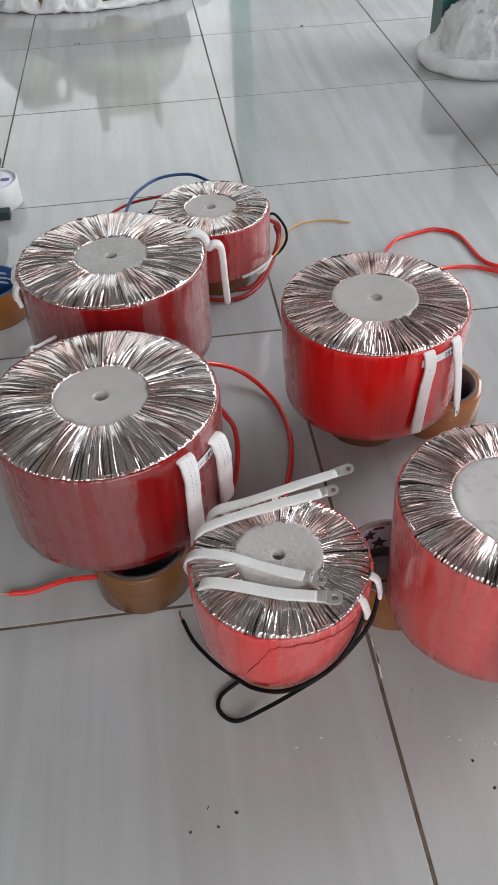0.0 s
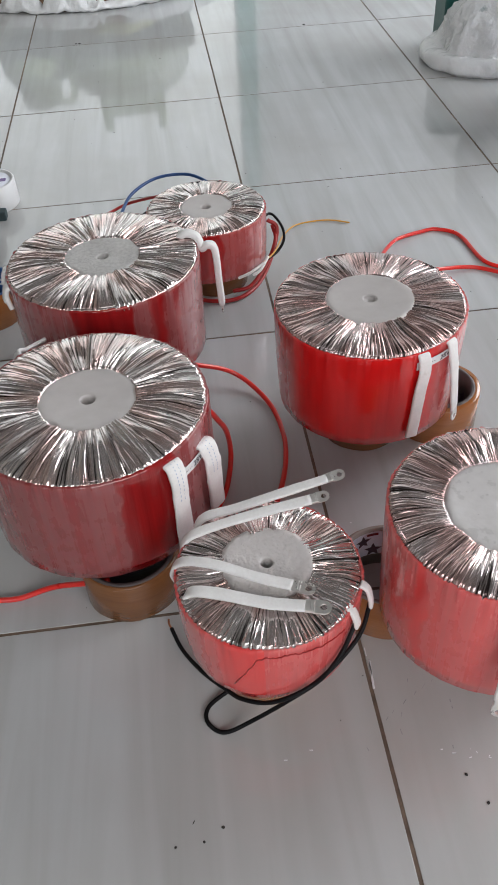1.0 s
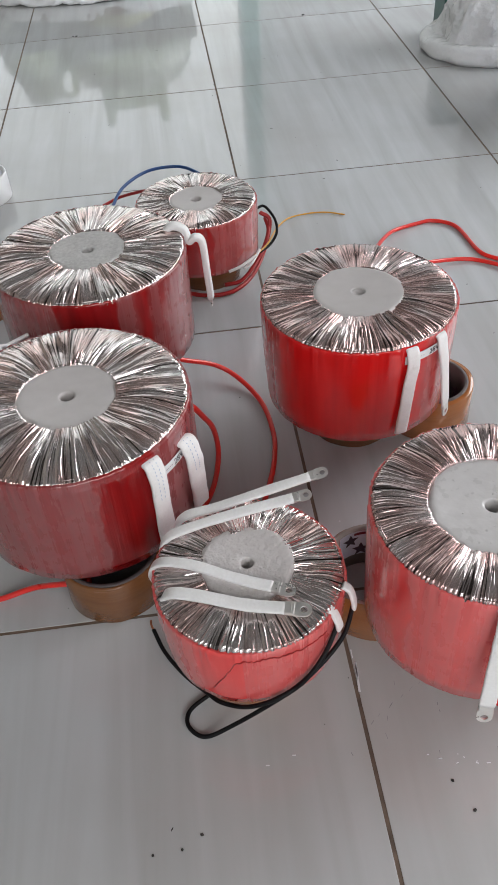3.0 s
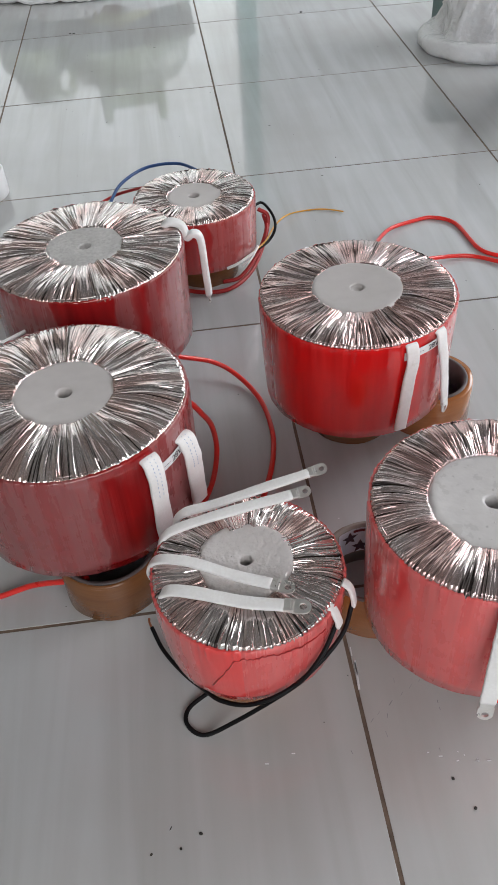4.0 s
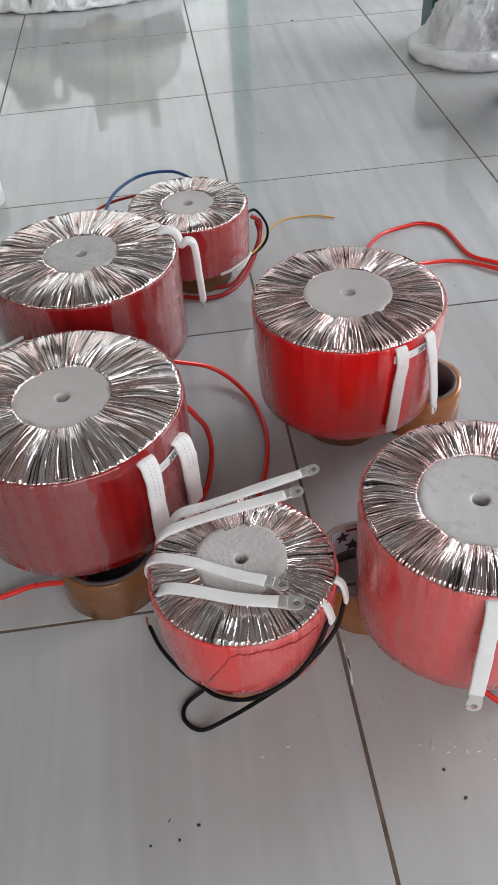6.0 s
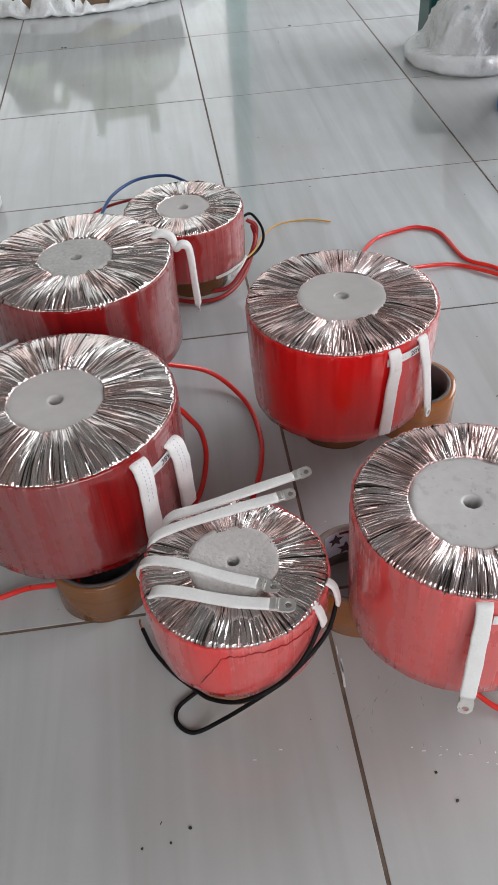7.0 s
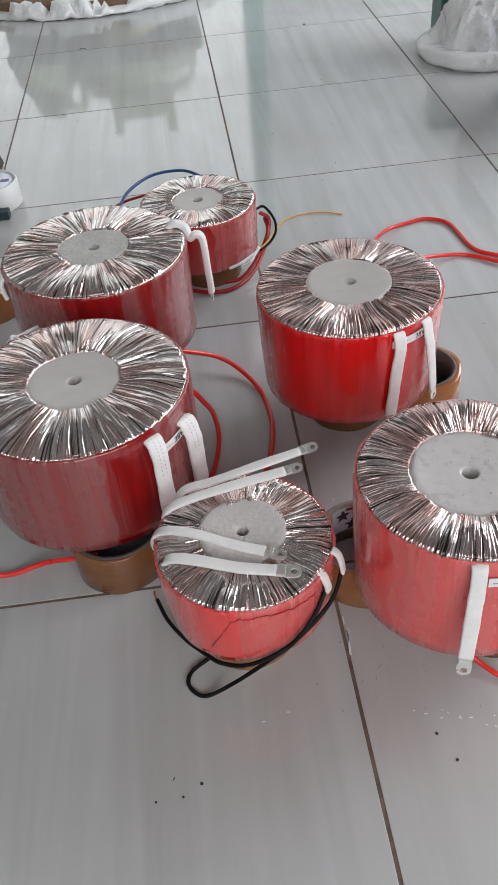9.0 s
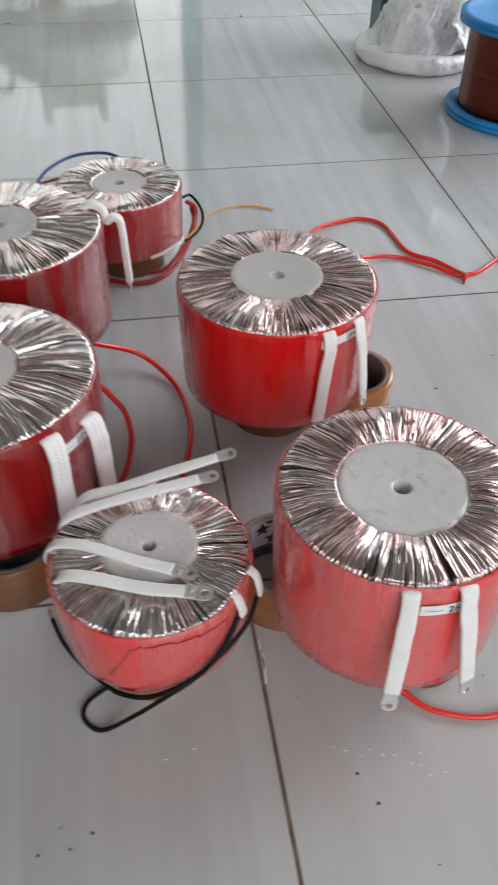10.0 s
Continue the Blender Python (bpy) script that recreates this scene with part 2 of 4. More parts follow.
M_SLEEVE = surface("white_woven_sleeve", (0.78, 0.76, 0.74), (0.87, 0.86, 0.85), (0.45, 0.65), scale=500, bump=0.4, bump_scale=900, bump_dist=0.0005, spots=((0.66, 0.63, 0.59), 60, 0.68))
M_STITCH = surface("stitch_thread", (0.30, 0.38, 0.55), (0.40, 0.48, 0.62), (0.6, 0.8), scale=90, bump=0)
M_TIN = surface("tinned_lug", (0.60, 0.58, 0.55), (0.80, 0.78, 0.75), (0.22, 0.40), metal=0.65, scale=120, bump=0.12)
M_WIRE_RED = surface("red_wire", (0.68, 0.018, 0.012), (0.80, 0.032, 0.022), (0.25, 0.4), scale=80, bump=0.1, coat=0.3)
M_WIRE_DRED = surface("dark_red_wire", (0.30, 0.010, 0.010), (0.40, 0.018, 0.016), (0.3, 0.45), scale=80, bump=0.1)
M_WIRE_BLACK = surface("black_wire", (0.003, 0.003, 0.004), (0.007, 0.007, 0.008), (0.42, 0.6), scale=80, bump=0.1)
M_WIRE_BLACK.node_tree.nodes["Principled BSDF"].inputs["Specular IOR Level"].default_value = 0.2
M_WIRE_BLUE = surface("blue_wire", (0.008, 0.045, 0.16), (0.014, 0.07, 0.22), (0.3, 0.45), scale=80, bump=0.1)
M_WIRE_YEL = surface("yellow_wire", (0.62, 0.28, 0.02), (0.75, 0.38, 0.04), (0.3, 0.5), scale=80, bump=0.1)
M_COPPER = surface("copper_strands", (0.42, 0.16, 0.08), (0.62, 0.28, 0.16), (0.3, 0.5), metal=1.0, scale=300, bump=0.2)
M_PAPER = surface("white_label_paper", (0.76, 0.76, 0.76), (0.84, 0.84, 0.84), (0.4, 0.6), scale=60, bump=0.05)
M_INK = surface("dark_ink", (0.03, 0.03, 0.04), (0.06, 0.06, 0.07), (0.5, 0.7), scale=90, bump=0.0)
M_PLASTER = surface("white_plastic_wrap", (0.90, 0.91, 0.91), (0.95, 0.95, 0.95), (0.12, 0.32), scale=20, bump=0.9, bump_scale=28, bump_dist=0.01, spots=((0.60, 0.62, 0.62), 12, 0.72))
M_WRAP = surface("crumpled_white_wrap", (0.88, 0.89, 0.89), (0.95, 0.95, 0.95), (0.10, 0.30), scale=20, bump=1.0, bump_scale=55, bump_dist=0.008, spots=((0.16, 0.24, 0.24), 17, 0.645), detail=8.0)
M_BROWN = surface("brown_board", (0.12, 0.065, 0.040), (0.26, 0.16, 0.10), (0.6, 0.85), scale=20, stretch=(1, 6, 1), bump=0.4)
M_GREEN_PL = surface("green_plastic", (0.70, 0.80, 0.58), (0.78, 0.86, 0.66), (0.5, 0.6), scale=10, bump=0.1, transmission=0.55)
M_CREAM = surface("grey_green_plastic", (0.56, 0.60, 0.54), (0.64, 0.68, 0.62), (0.5, 0.6), scale=10, bump=0.1, transmission=0.4)
M_SPOOL = surface("blue_spool_plastic", (0.008, 0.20, 0.50), (0.012, 0.25, 0.60), (0.4, 0.55), scale=30, bump=0.1)
M_MAGNET = surface("enamelled_copper_wire", (0.085, 0.012, 0.006), (0.24, 0.040, 0.015), (0.16, 0.26), metal=0.95, scale=3, stretch=(2, 2, 260), bump=0.6, bump_scale=3, bump_dist=0.001, coat=0.4)
M_DARKBOX = surface("dark_brown_case", (0.035, 0.024, 0.020), (0.06, 0.042, 0.035), (0.4, 0.6), scale=30, bump=0.2)
M_DEBRIS = surface("floor_speck", (0.02, 0.018, 0.016), (0.06, 0.05, 0.045), (0.6, 0.9), scale=90, bump=0)
M_SCUFF = surface("grey_scuff", (0.20, 0.20, 0.21), (0.32, 0.32, 0.33), (0.3, 0.5), scale=200, bump=0)
M_GLINT = surface("clear_film_scrap", (0.75, 0.76, 0.78), (0.9, 0.9, 0.92), (0.1, 0.2), scale=90, bump=0.2)
M_SKYCARD = bpy.data.materials.new("daylight_outside")
M_SKYCARD.use_nodes = True
_p = M_SKYCARD.node_tree.nodes["Principled BSDF"]
_p.inputs["Base Color"].default_value = (0.8, 0.85, 0.85, 1)
_p.inputs["Emission Color"].default_value = (0.90, 0.97, 1.0, 1)
_p.inputs["Emission Strength"].default_value = 0.42


# ---- mesh helpers ----
def link(name, me, material, parent=None, label="", smooth=True):
    me.materials.append(material)
    if smooth:
        me.polygons.foreach_set("use_smooth", [True] * len(me.polygons))
    ob = new(name, me)
    ob.parent = parent
    if label:
        ob["label"] = label
    return ob


def part(name, bm, material, parent=None, label="", smooth=False):
    """One bmesh as one mesh object under a thing or a part."""
    me = bpy.data.meshes.new(name)
    bm.to_mesh(me)
    bm.free()
    return link(name, me, material, parent, label, smooth)


def thing(name, place, label, category, group="", turn=0.0):
    ob = new(name)
    ob.empty_display_size = 0.02
    ob.matrix_world = pose(*place, 0, 0, turn)
    return tagged(ob, label, category, group)


def box(bm, c, size, bevel=0.0, m=None):
    got = bmesh.ops.create_cube(bm, size=1.0)
    bmesh.ops.scale(bm, vec=size, verts=got["verts"])
    if bevel:
        es = list({e for v in got["verts"] for e in v.link_edges})
        out = bmesh.ops.bevel(bm, geom=es, offset=bevel, segments=2, affect="EDGES", profile=0.5)
        vs = list({v for f in out["faces"] for v in f.verts} | {v for v in got["verts"] if v.is_valid})
    else:
        vs = got["verts"]
    mm = Matrix.Translation(c) @ (m or Matrix())
    bmesh.ops.transform(bm, matrix=mm, verts=vs)
    return vs


def box_part(name, c, size, material, parent=None, label="", bevel=0.004, m=None):
    bm = bmesh.new()
    box(bm, c, size, bevel, m)
    return part(name, bm, material, parent, label)


def grid_mesh(name, xyz, closed_u=True, uv=None):
    """A sheet of quads from an array [rings, segments, 3]; uv as [rings, segments + 1, 2]."""
    nr, ns, _ = xyz.shape
    i, j = np.meshgrid(np.arange(nr - 1), np.arange(ns if closed_u else ns - 1), indexing="ij")
    k = (j + 1) % ns
    quads = np.stack([i * ns + j, (i + 1) * ns + j, (i + 1) * ns + k, i * ns + k], -1).reshape(-1, 4)
    me = bpy.data.meshes.new(name)
    me.from_pydata(xyz.reshape(-1, 3).tolist(), [], quads.tolist())
    if uv is not None:
        i, j = i.ravel(), j.ravel()
        co = np.stack([uv[i, j], uv[i + 1, j], uv[i + 1, j + 1], uv[i, j + 1]], 1)
        me.uv_layers.new(name="lay").data.foreach_set("uv", co.astype(np.float32).ravel())
    me.update()
    return me


def spin(name, profile, segs, wobble=None, arc=None):
    """Lathe of a profile [(r, z)...] about z. wobble(r, z, angles, ring) gives (dr, dz)."""
    th = np.linspace(0, 2 * math.pi, segs, endpoint=False)
    pr = np.array(profile, float)
    out = np.zeros((len(pr), segs, 3))
    run = np.concatenate([[0], np.cumsum(np.hypot(np.diff(pr[:, 0]), np.diff(pr[:, 1])))])
    for a, (r, z) in enumerate(pr):
        dr, dz = wobble(r, z, th, a) if wobble else (0, 0)
        out[a] = np.stack([(r + dr) * np.cos(th), (r + dr) * np.sin(th), z + dz + 0 * th], -1)
    big = pr[:, 0].max()
    uv = np.zeros((len(pr), segs + 1, 2))
    uv[:, :, 0] = np.linspace(0, 2 * math.pi * big, segs + 1)[None] * 10
    uv[:, :, 1] = run[:, None] * 10
    return grid_mesh(name, out, True, uv)


def smooth_path(points, steps=10):
    """A Catmull-Rom curve through the points."""
    p = [np.array(q, float) for q in points]
    p = [2 * p[0] - p[1]] + p + [2 * p[-1] - p[-2]]
    out = []
    for i in range(1, len(p) - 2):
        for s in range(steps):
            t = s / steps
            out.append(0.5 * (2 * p[i] + (p[i + 1] - p[i - 1]) * t + (2 * p[i - 1] - 5 * p[i] + 4 * p[i + 1] - p[i + 2]) * t * t
                              + (3 * p[i] - 3 * p[i + 1] + p[i + 2] - p[i - 1]) * t ** 3))
    out.append(p[-2])
    return np.array(out)


def sweep(name, points, half_w, half_t, wide=None, steps=10, sides=12, ends=1.0, wobble=0.0, seed=0):
    """A rounded band or round wire along a path; wide: the direction of its width at each control point or throughout."""
    path = smooth_path(points, steps)
    n = len(path)
    tan = np.gradient(path, axis=0)
    tan /= np.linalg.norm(tan, axis=1)[:, None]
    if wide is None:
        side = np.cross(tan[0], (0.3, 0.2, 0.93))
        sidev = []
        for t in tan:
            side = side - t * side.dot(t)
            side /= np.linalg.norm(side)
            sidev.append(side)
        sidev = np.array(sidev)
    else:
        w = np.array(wide, float)
        w = np.repeat(w[None], n, 0) if w.ndim == 1 else smooth_path(w, steps)
        sidev = w - tan * (w * tan).sum(1)[:, None]
        sidev /= np.linalg.norm(sidev, axis=1)[:, None]
    up = np.cross(sidev, tan)
    a = np.linspace(0, 2 * math.pi, sides, endpoint=False)
    e = 0.55 if half_w != half_t else 1.0
    cx, cy = np.sign(np.cos(a)) * np.abs(np.cos(a)) ** e, np.sign(np.sin(a)) * np.abs(np.sin(a)) ** e
    rng = np.random.RandomState(seed)
    ww = 1 + wobble * np.convolve(rng.randn(n + 6), np.ones(7) / 2.6, "valid")[:n] if wobble else np.ones(n)
    rings = path[:, None] + sidev[:, None] * (cx * half_w)[None, :, None] * ww[:, None, None] + up[:, None] * (cy * half_t)[None, :, None]
    first = np.repeat(path[:1, None], sides, 1)
    last = np.repeat(path[-1:, None], sides, 1)
    return grid_mesh(name, np.concatenate([first, rings, last], 0)[:, ::-1], True)


def local(th, points):
    """World points in the thing's own frame."""
    inv = th.matrix_world.inverted()
    return [tuple(inv @ Vector(p)) for p in points]


# ---- floor and room ----
TILE, JOINT = 0.4, 0.0030
floor = tagged(new("floor", None), "glossy white-grey glazed tiles with dark grout", "floor", kind="structure")


def slab(name, c, size, material, label, category, kind="structure", parent=None):
    ob = box_part(name, c, size, material, parent, "", 0.0)
    return tagged(ob, label, category, kind=kind)


bm = bmesh.new()
box(bm, ((X0 + X1) / 2, (Y0 + Y1) / 2, -0.0505), (X1 - X0 + 0.3, Y1 - Y0 + 0.3, 0.1))
part("grout_bed", bm, M_GROUT, floor, "dark sandy grout")


def wall_with_opening(name, axis, at, lo, hi, openings, label, paint=M_WALL):
    """A wall 0.15 thick along x or y at a place, made of slabs around its openings (a0, a1, z0, z1)."""
    bm = bmesh.new()
    cuts = sorted(openings)
    spans, a = [], lo
    for o0, o1, z0, z1 in cuts:
        spans.append((a, o0, 0, ROOM_H))
        if z0 > 0:
            spans.append((o0, o1, 0, z0))
        spans.append((o0, o1, z1, ROOM_H))
        a = o1
    spans.append((a, hi, 0, ROOM_H))
    for s0, s1, z0, z1 in spans:
        c, sz = (s0 + s1) / 2, s1 - s0
        if axis == "x":
            box(bm, (c, at, (z0 + z1) / 2), (sz, 0.15, z1 - z0))
        else:
            box(bm, (at, c, (z0 + z1) / 2), (0.15, sz, z1 - z0))
    return tagged(part(name, bm, paint), label, "wall", kind="structure")


wall_with_opening("wall_north", "x", Y1 + 0.075, X0 - 0.15, X1 + 0.15, [(-1.8, 0.275, 0.0, 2.4)], "pale grey painted wall with a wide open doorway")
wall_with_opening("wall_south", "x", Y0 - 0.075, X0 - 0.15, X1 + 0.15, [(-0.7, 1.9, 0.7, 2.3)], "pale grey painted wall with a wide window opening")
wall_with_opening("wall_east", "y", X1 + 0.075, Y0, Y1, [(0.2, 2.8, 0.95, 2.35)], "pale grey painted wall with a window opening")
# unseen wall, darkened to weaken the bounce light from the left
wall_with_opening("wall_west", "y", X0 - 0.075, Y0, Y1, [], "unseen plain beige wall, darkened to cut bounce light", M_WALL_LOW_BOUNCE)
# unseen ceiling, kept dark to deepen reflections in windings and floor
slab("ceiling", ((X0 + X1) / 2, (Y0 + Y1) / 2, ROOM_H + 0.06), (X1 - X0 + 0.3, Y1 - Y0 + 0.3, 0.12), M_CEIL, "unseen grey ceiling, darkened for contrast in reflections", "ceiling")
slab("ground", (0, 0, -0.2), (400, 400, 0.1), surface("yard_concrete", (0.22, 0.215, 0.20), (0.32, 0.31, 0.29), (0.8, 0.95), scale=2, bump=0.3), "pale concrete yard outside the room", "ground")
slab("door_1", (0.31, Y1 + 0.01, 1.2), (0.075, 0.17, 2.4), surface("pale_teal_paint", (0.06, 0.32, 0.27), (0.09, 0.38, 0.33), (0.3, 0.5), scale=14, bump=0.15), "teal painted door post", "door post")
bm = bmesh.new()
box(bm, (0, Y1 + 3.0, 2.5), (12, 0.02, 7))
tagged(part("backdrop", bm, M_SKYCARD), "bright hazy daylight beyond the doorway", "backdrop", kind="structure")


# ---- tape rolls ----
def tape_roll(place, r_out, r_in, height, tape, label, turn=0.0, inner=None, tilt=(0, 0)):
    th = thing("tape_roll", place, label, "tape roll", "tape rolls used as stands", turn)
    core = r_in + 0.0035
    b = 0.0012
    part_me = spin("tape", [(core, 0), (r_out - b, 0), (r_out, b), (r_out, height - b), (r_out - b, height), (core, height)], 72,
                   lambda r, z, a, k: (0.0004 * np.sin(3 * a + 1) + 0.0003 * np.sin(7 * a), 0))
    link("tape", part_me, tape, th)
    part_me = spin("core", [(core, height), (core, height + 0.0006), (r_in, height + 0.0006), (r_in, -0.0), (core, 0)], 60)
    link("core", part_me, inner or M_CORE, th, "printed cardboard core")
    return th


# ---- transformers ----
def strand_noise(th, n, seed, lean):
    """Irregular ridges round the ring: n strands of uneven width."""
    rng = np.random.RandomState(seed)
    edges = np.cumsum(0.55 + rng.rand(n))
    edges = np.concatenate([[0], edges]) / edges[-1] * 2 * math.pi
    a = (th + lean) % (2 * math.pi)
    k = np.clip(np.searchsorted(edges, a, "right") - 1, 0, n - 1)
    f = (a - edges[k]) / (edges[k + 1] - edges[k])
    tall = 0.35 + 0.65 * rng.rand(n)
    return np.sin(math.pi * f) ** 0.7 * tall[k], k


def pleat_field(seed, count, high, wide, lean, inner=1.0):
    """Flat-sided film pleats round a ring. Gives f(angles, q) with q from 0 at the inner rim to 1 at the outer."""
    rng = np.random.RandomState(seed)
    step = 2 * math.pi / count
    at = (np.arange(count) + rng.uniform(-0.55, 0.55, count)) * step
    w = step * wide * np.exp(rng.normal(0, 0.38, count))
    h = high * rng.uniform(0.25, 1.0, count)
    tip = rng.uniform(-0.6, 0.6, count)
    slant, bend = rng.normal(0, lean, count), rng.normal(0, lean * 0.6, count)
    q0 = np.where(rng.rand(count) < 0.35, rng.uniform(0.1, 0.6, count), -0.5)
    q1 = np.where(rng.rand(count) < 0.30, rng.uniform(0.35, 0.8, count), 1.6) * inner

    def f(a, q):
        d = (a[:, None] - (at + slant * q + bend * q * q)[None] + math.pi) % (2 * math.pi) - math.pi
        x = d / (w * (1.2 - 0.4 * q))[None]
        side = np.clip(np.minimum((x + 1) / (tip + 1), (1 - x) / (1 - tip)), 0, 1)
        env = np.clip((q - q0) / 0.25, 0, 1) * np.clip((q1 - q) / 0.25, 0, 1)
        return (side * (h * env)[None]).max(1)
    return f


def transformer(place, r, z_disc, z_crest, z_shoulder, r_disc, z_base, strands, wind, reds, clear, pot, label, turn=0.0, seed=1, r_base=None,
                ridge=0.0003, hole=0.0060, bore=0.05, pleats=84, foot=0.0, round_foot=0.009, dome=3.0, film=(0.0021, 0.0016, 0.045), creeps=0.0036, cover=72, disc_at=(0.0, 0.0)):
    th = thing("toroidal_transformer", (place[0], place[1], 0), label, "transformer", "toroidal transformers on the floor", turn)
    r_base = r_base or r - 0.004
    rc = r_disc + 0.45 * (r - r_disc)
    arc = min(0.0065, 0.75 * (z_crest - z_shoulder))
    # winding: from inside the bore over the crest to the shoulder and under the film
    prof = [(r_disc - 0.002, z_disc - 0.012), (r_disc, z_disc - 0.003), (r_disc + 0.0015, z_disc + 0.4 * (z_crest - z_disc))]
    for s in np.linspace(0.05, 1.0, 24):
        rr = r_disc + (r - arc - r_disc) * s
        if rr < rc:
            q = (rr - r_disc) / (rc - r_disc)
            zz = z_disc + (z_crest - z_disc) * (0.4 + 0.6 * math.sin(q * math.pi / 2))
        else:
            q = (rr - rc) / (r - arc - rc)
            zz = z_crest - (z_crest - z_shoulder - arc) * q ** dome
        prof.append((rr, zz))
    for a in (18, 36, 54, 72, 90):
        prof.append((r - arc + arc * math.sin(radians(a)), z_shoulder + arc * math.cos(radians(a))))
    prof += [(r - 0.0004, z_shoulder - 0.004), (r - 0.002, z_shoulder - 0.011)]
    rng = np.random.RandomState(seed + 50)
    ph = rng.rand(8) * 6.28
    broad, small = pleat_field(seed + 100, pleats, film[0], 0.85, film[2]), pleat_field(seed + 200, pleats * 2, film[1], 0.75, film[2] * 0.7)
    gather = pleat_field(seed + 300, int(pleats * 1.5), 0.0011, 0.7, 0.02, 0.3)

    def crinkle(rr, zz, a, k):
        q = min(1.0, max(0.0, (rr - r_disc) / (r - r_disc)))
        f, _ = strand_noise(a, strands, seed, 0.03 * math.sin(2.0 * q + seed) + 0.012 * np.sin(4 * a + ph[1] + 2 * q))
        if k >= len(prof) - 6:
            return 0.0013 * (f - 0.7) - 0.0003, 0.0007 * (f - 0.6)
        rim = max(0.0, (q - 0.8) / 0.2)
        d = (broad(a, q) + 0.7 * small(a, q)) * (1 - 0.5 * rim) + gather(a, q) * (1.0 if q < 0.5 else 0.0) - 0.62 * film[0]
        d = d + ridge * (1 + 1.2 * rim) * (f - 0.5) + 0.0006 * np.sin(5 * a + ph[2] + 6 * q) + 0.0005 * np.sin(11 * a + ph[3] - 5 * q)
        return 0.0005 * rim * (f - 0.45), d
    link("winding", spin("winding", prof, 1400 if r > 0.08 else 1100, crinkle), wind, th, "silvery copper winding under crinkled clear film")

    # red side wrap with an uneven upper edge and a rounded foot
    h = z_shoulder - z_base
    sprof = [(r - arc + (arc + g) * math.sin(radians(a)), z_shoulder + (arc + g) * math.cos(radians(a))) for a, g in ((cover - 4, -0.0012), (cover, 0.0006), (0.5 * (cover + 90), 0.0008))]
    for q in np.linspace(0.05, 0.92, 10):
        sprof.append((r + 0.0008 - (r - r_base - 0.002) * q ** 2, z_shoulder - h * q))
    for q in np.linspace(0.15, 1.0, 6):
        sprof.append((r_base - 0.001 - round_foot * (1 - math.cos(q * math.pi / 2)), z_base + 0.08 * h * (1 - math.sin(q * math.pi / 2))))
    sprof += [(r_disc, z_base), (0.004, z_base + 0.001)]
    ring = np.linspace(0, 2 * math.pi, 540, endpoint=False)
    layers = strand_noise(ring, 15, seed + 3, 0)[0]
    tuck = pleat_field(seed + 400, 110, 1.0, 0.8, 0.05)
    puck = tuck(ring, 0.3)
    jag = strand_noise(ring, 70, seed + 6, 0)[0]

    def pucker(rr, zz, a, k):
        top = max(0.0, 1 - (z_shoulder - zz) / (0.20 * h))
        low = max(0.0, 1 - (zz - z_base) / (0.14 * h))
        if rr < r * 0.7:
            return 0, 0
        lift = (0.0010 * (jag - 0.5) + 0.0007 * (puck - 0.3)) if k < 2 else 0
        return 0.0006 * (layers - 0.5) + (top + 0.8 * low) * 0.0010 * (puck - 0.3) + 0.0005 * np.sin(3 * a + ph[4]), lift
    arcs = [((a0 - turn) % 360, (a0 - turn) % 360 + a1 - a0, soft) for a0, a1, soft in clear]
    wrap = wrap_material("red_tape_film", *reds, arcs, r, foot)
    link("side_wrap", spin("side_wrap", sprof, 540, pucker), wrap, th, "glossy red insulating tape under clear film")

    # poured centre with a bolt hole; the resin has crept unevenly between the pleats
    creep = pleat_field(seed + 500, 34, 1.0, 0.8, 0.02)(np.linspace(0, 2 * math.pi, 300, endpoint=False), 0.3)

    def edge(rr, zz, a, k):
        if k > 2:
            return 0, 0
        return creeps * (creep - 0.35) * (1.0 if k else 1.2) + 0.0008 * np.sin(3 * a + ph[5]), 0
    dprof = [(r_disc + 0.0035, z_disc - 0.004), (r_disc + 0.0022, z_disc - 0.0004), (r_disc - 0.001, z_disc + 0.0006), (r_disc - 0.005, z_disc), (r_disc * 0.5, z_disc - 0.0006),
             (hole + 0.002, z_disc - 0.0005), (hole + 0.0006, z_disc - 0.0007), (hole, z_disc - 0.0014), (hole - 0.0001, z_disc - 0.003), (hole - 0.0003, z_disc - 0.3 * bore), (hole - 0.0006, z_disc - bore), (0.0001, z_disc - bore)]
    disc = link("potting_disc", spin("potting_disc", dprof, 300, edge), pot, th, "poured grey resin centre with a bolt hole")
    disc.location = Matrix.Rotation(-radians(turn), 3, "Z") @ Vector((*disc_at, 0))
    return th


# two tape reds, then the film tint with its painted reflections
DARK = (DARK_RED, DARK_RED2, MAROON)
PALE = (PALE_RED, PALE_RED2, PINK)
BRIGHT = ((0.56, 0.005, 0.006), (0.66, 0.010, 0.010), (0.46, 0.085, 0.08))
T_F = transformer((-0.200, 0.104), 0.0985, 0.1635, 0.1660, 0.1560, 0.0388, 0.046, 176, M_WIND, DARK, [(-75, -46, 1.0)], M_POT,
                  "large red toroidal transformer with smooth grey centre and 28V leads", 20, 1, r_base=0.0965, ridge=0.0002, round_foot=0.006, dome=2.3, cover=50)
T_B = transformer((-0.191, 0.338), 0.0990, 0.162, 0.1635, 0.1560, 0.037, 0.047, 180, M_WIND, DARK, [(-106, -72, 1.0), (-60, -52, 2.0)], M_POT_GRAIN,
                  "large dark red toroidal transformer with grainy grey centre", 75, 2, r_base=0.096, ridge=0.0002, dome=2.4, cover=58)
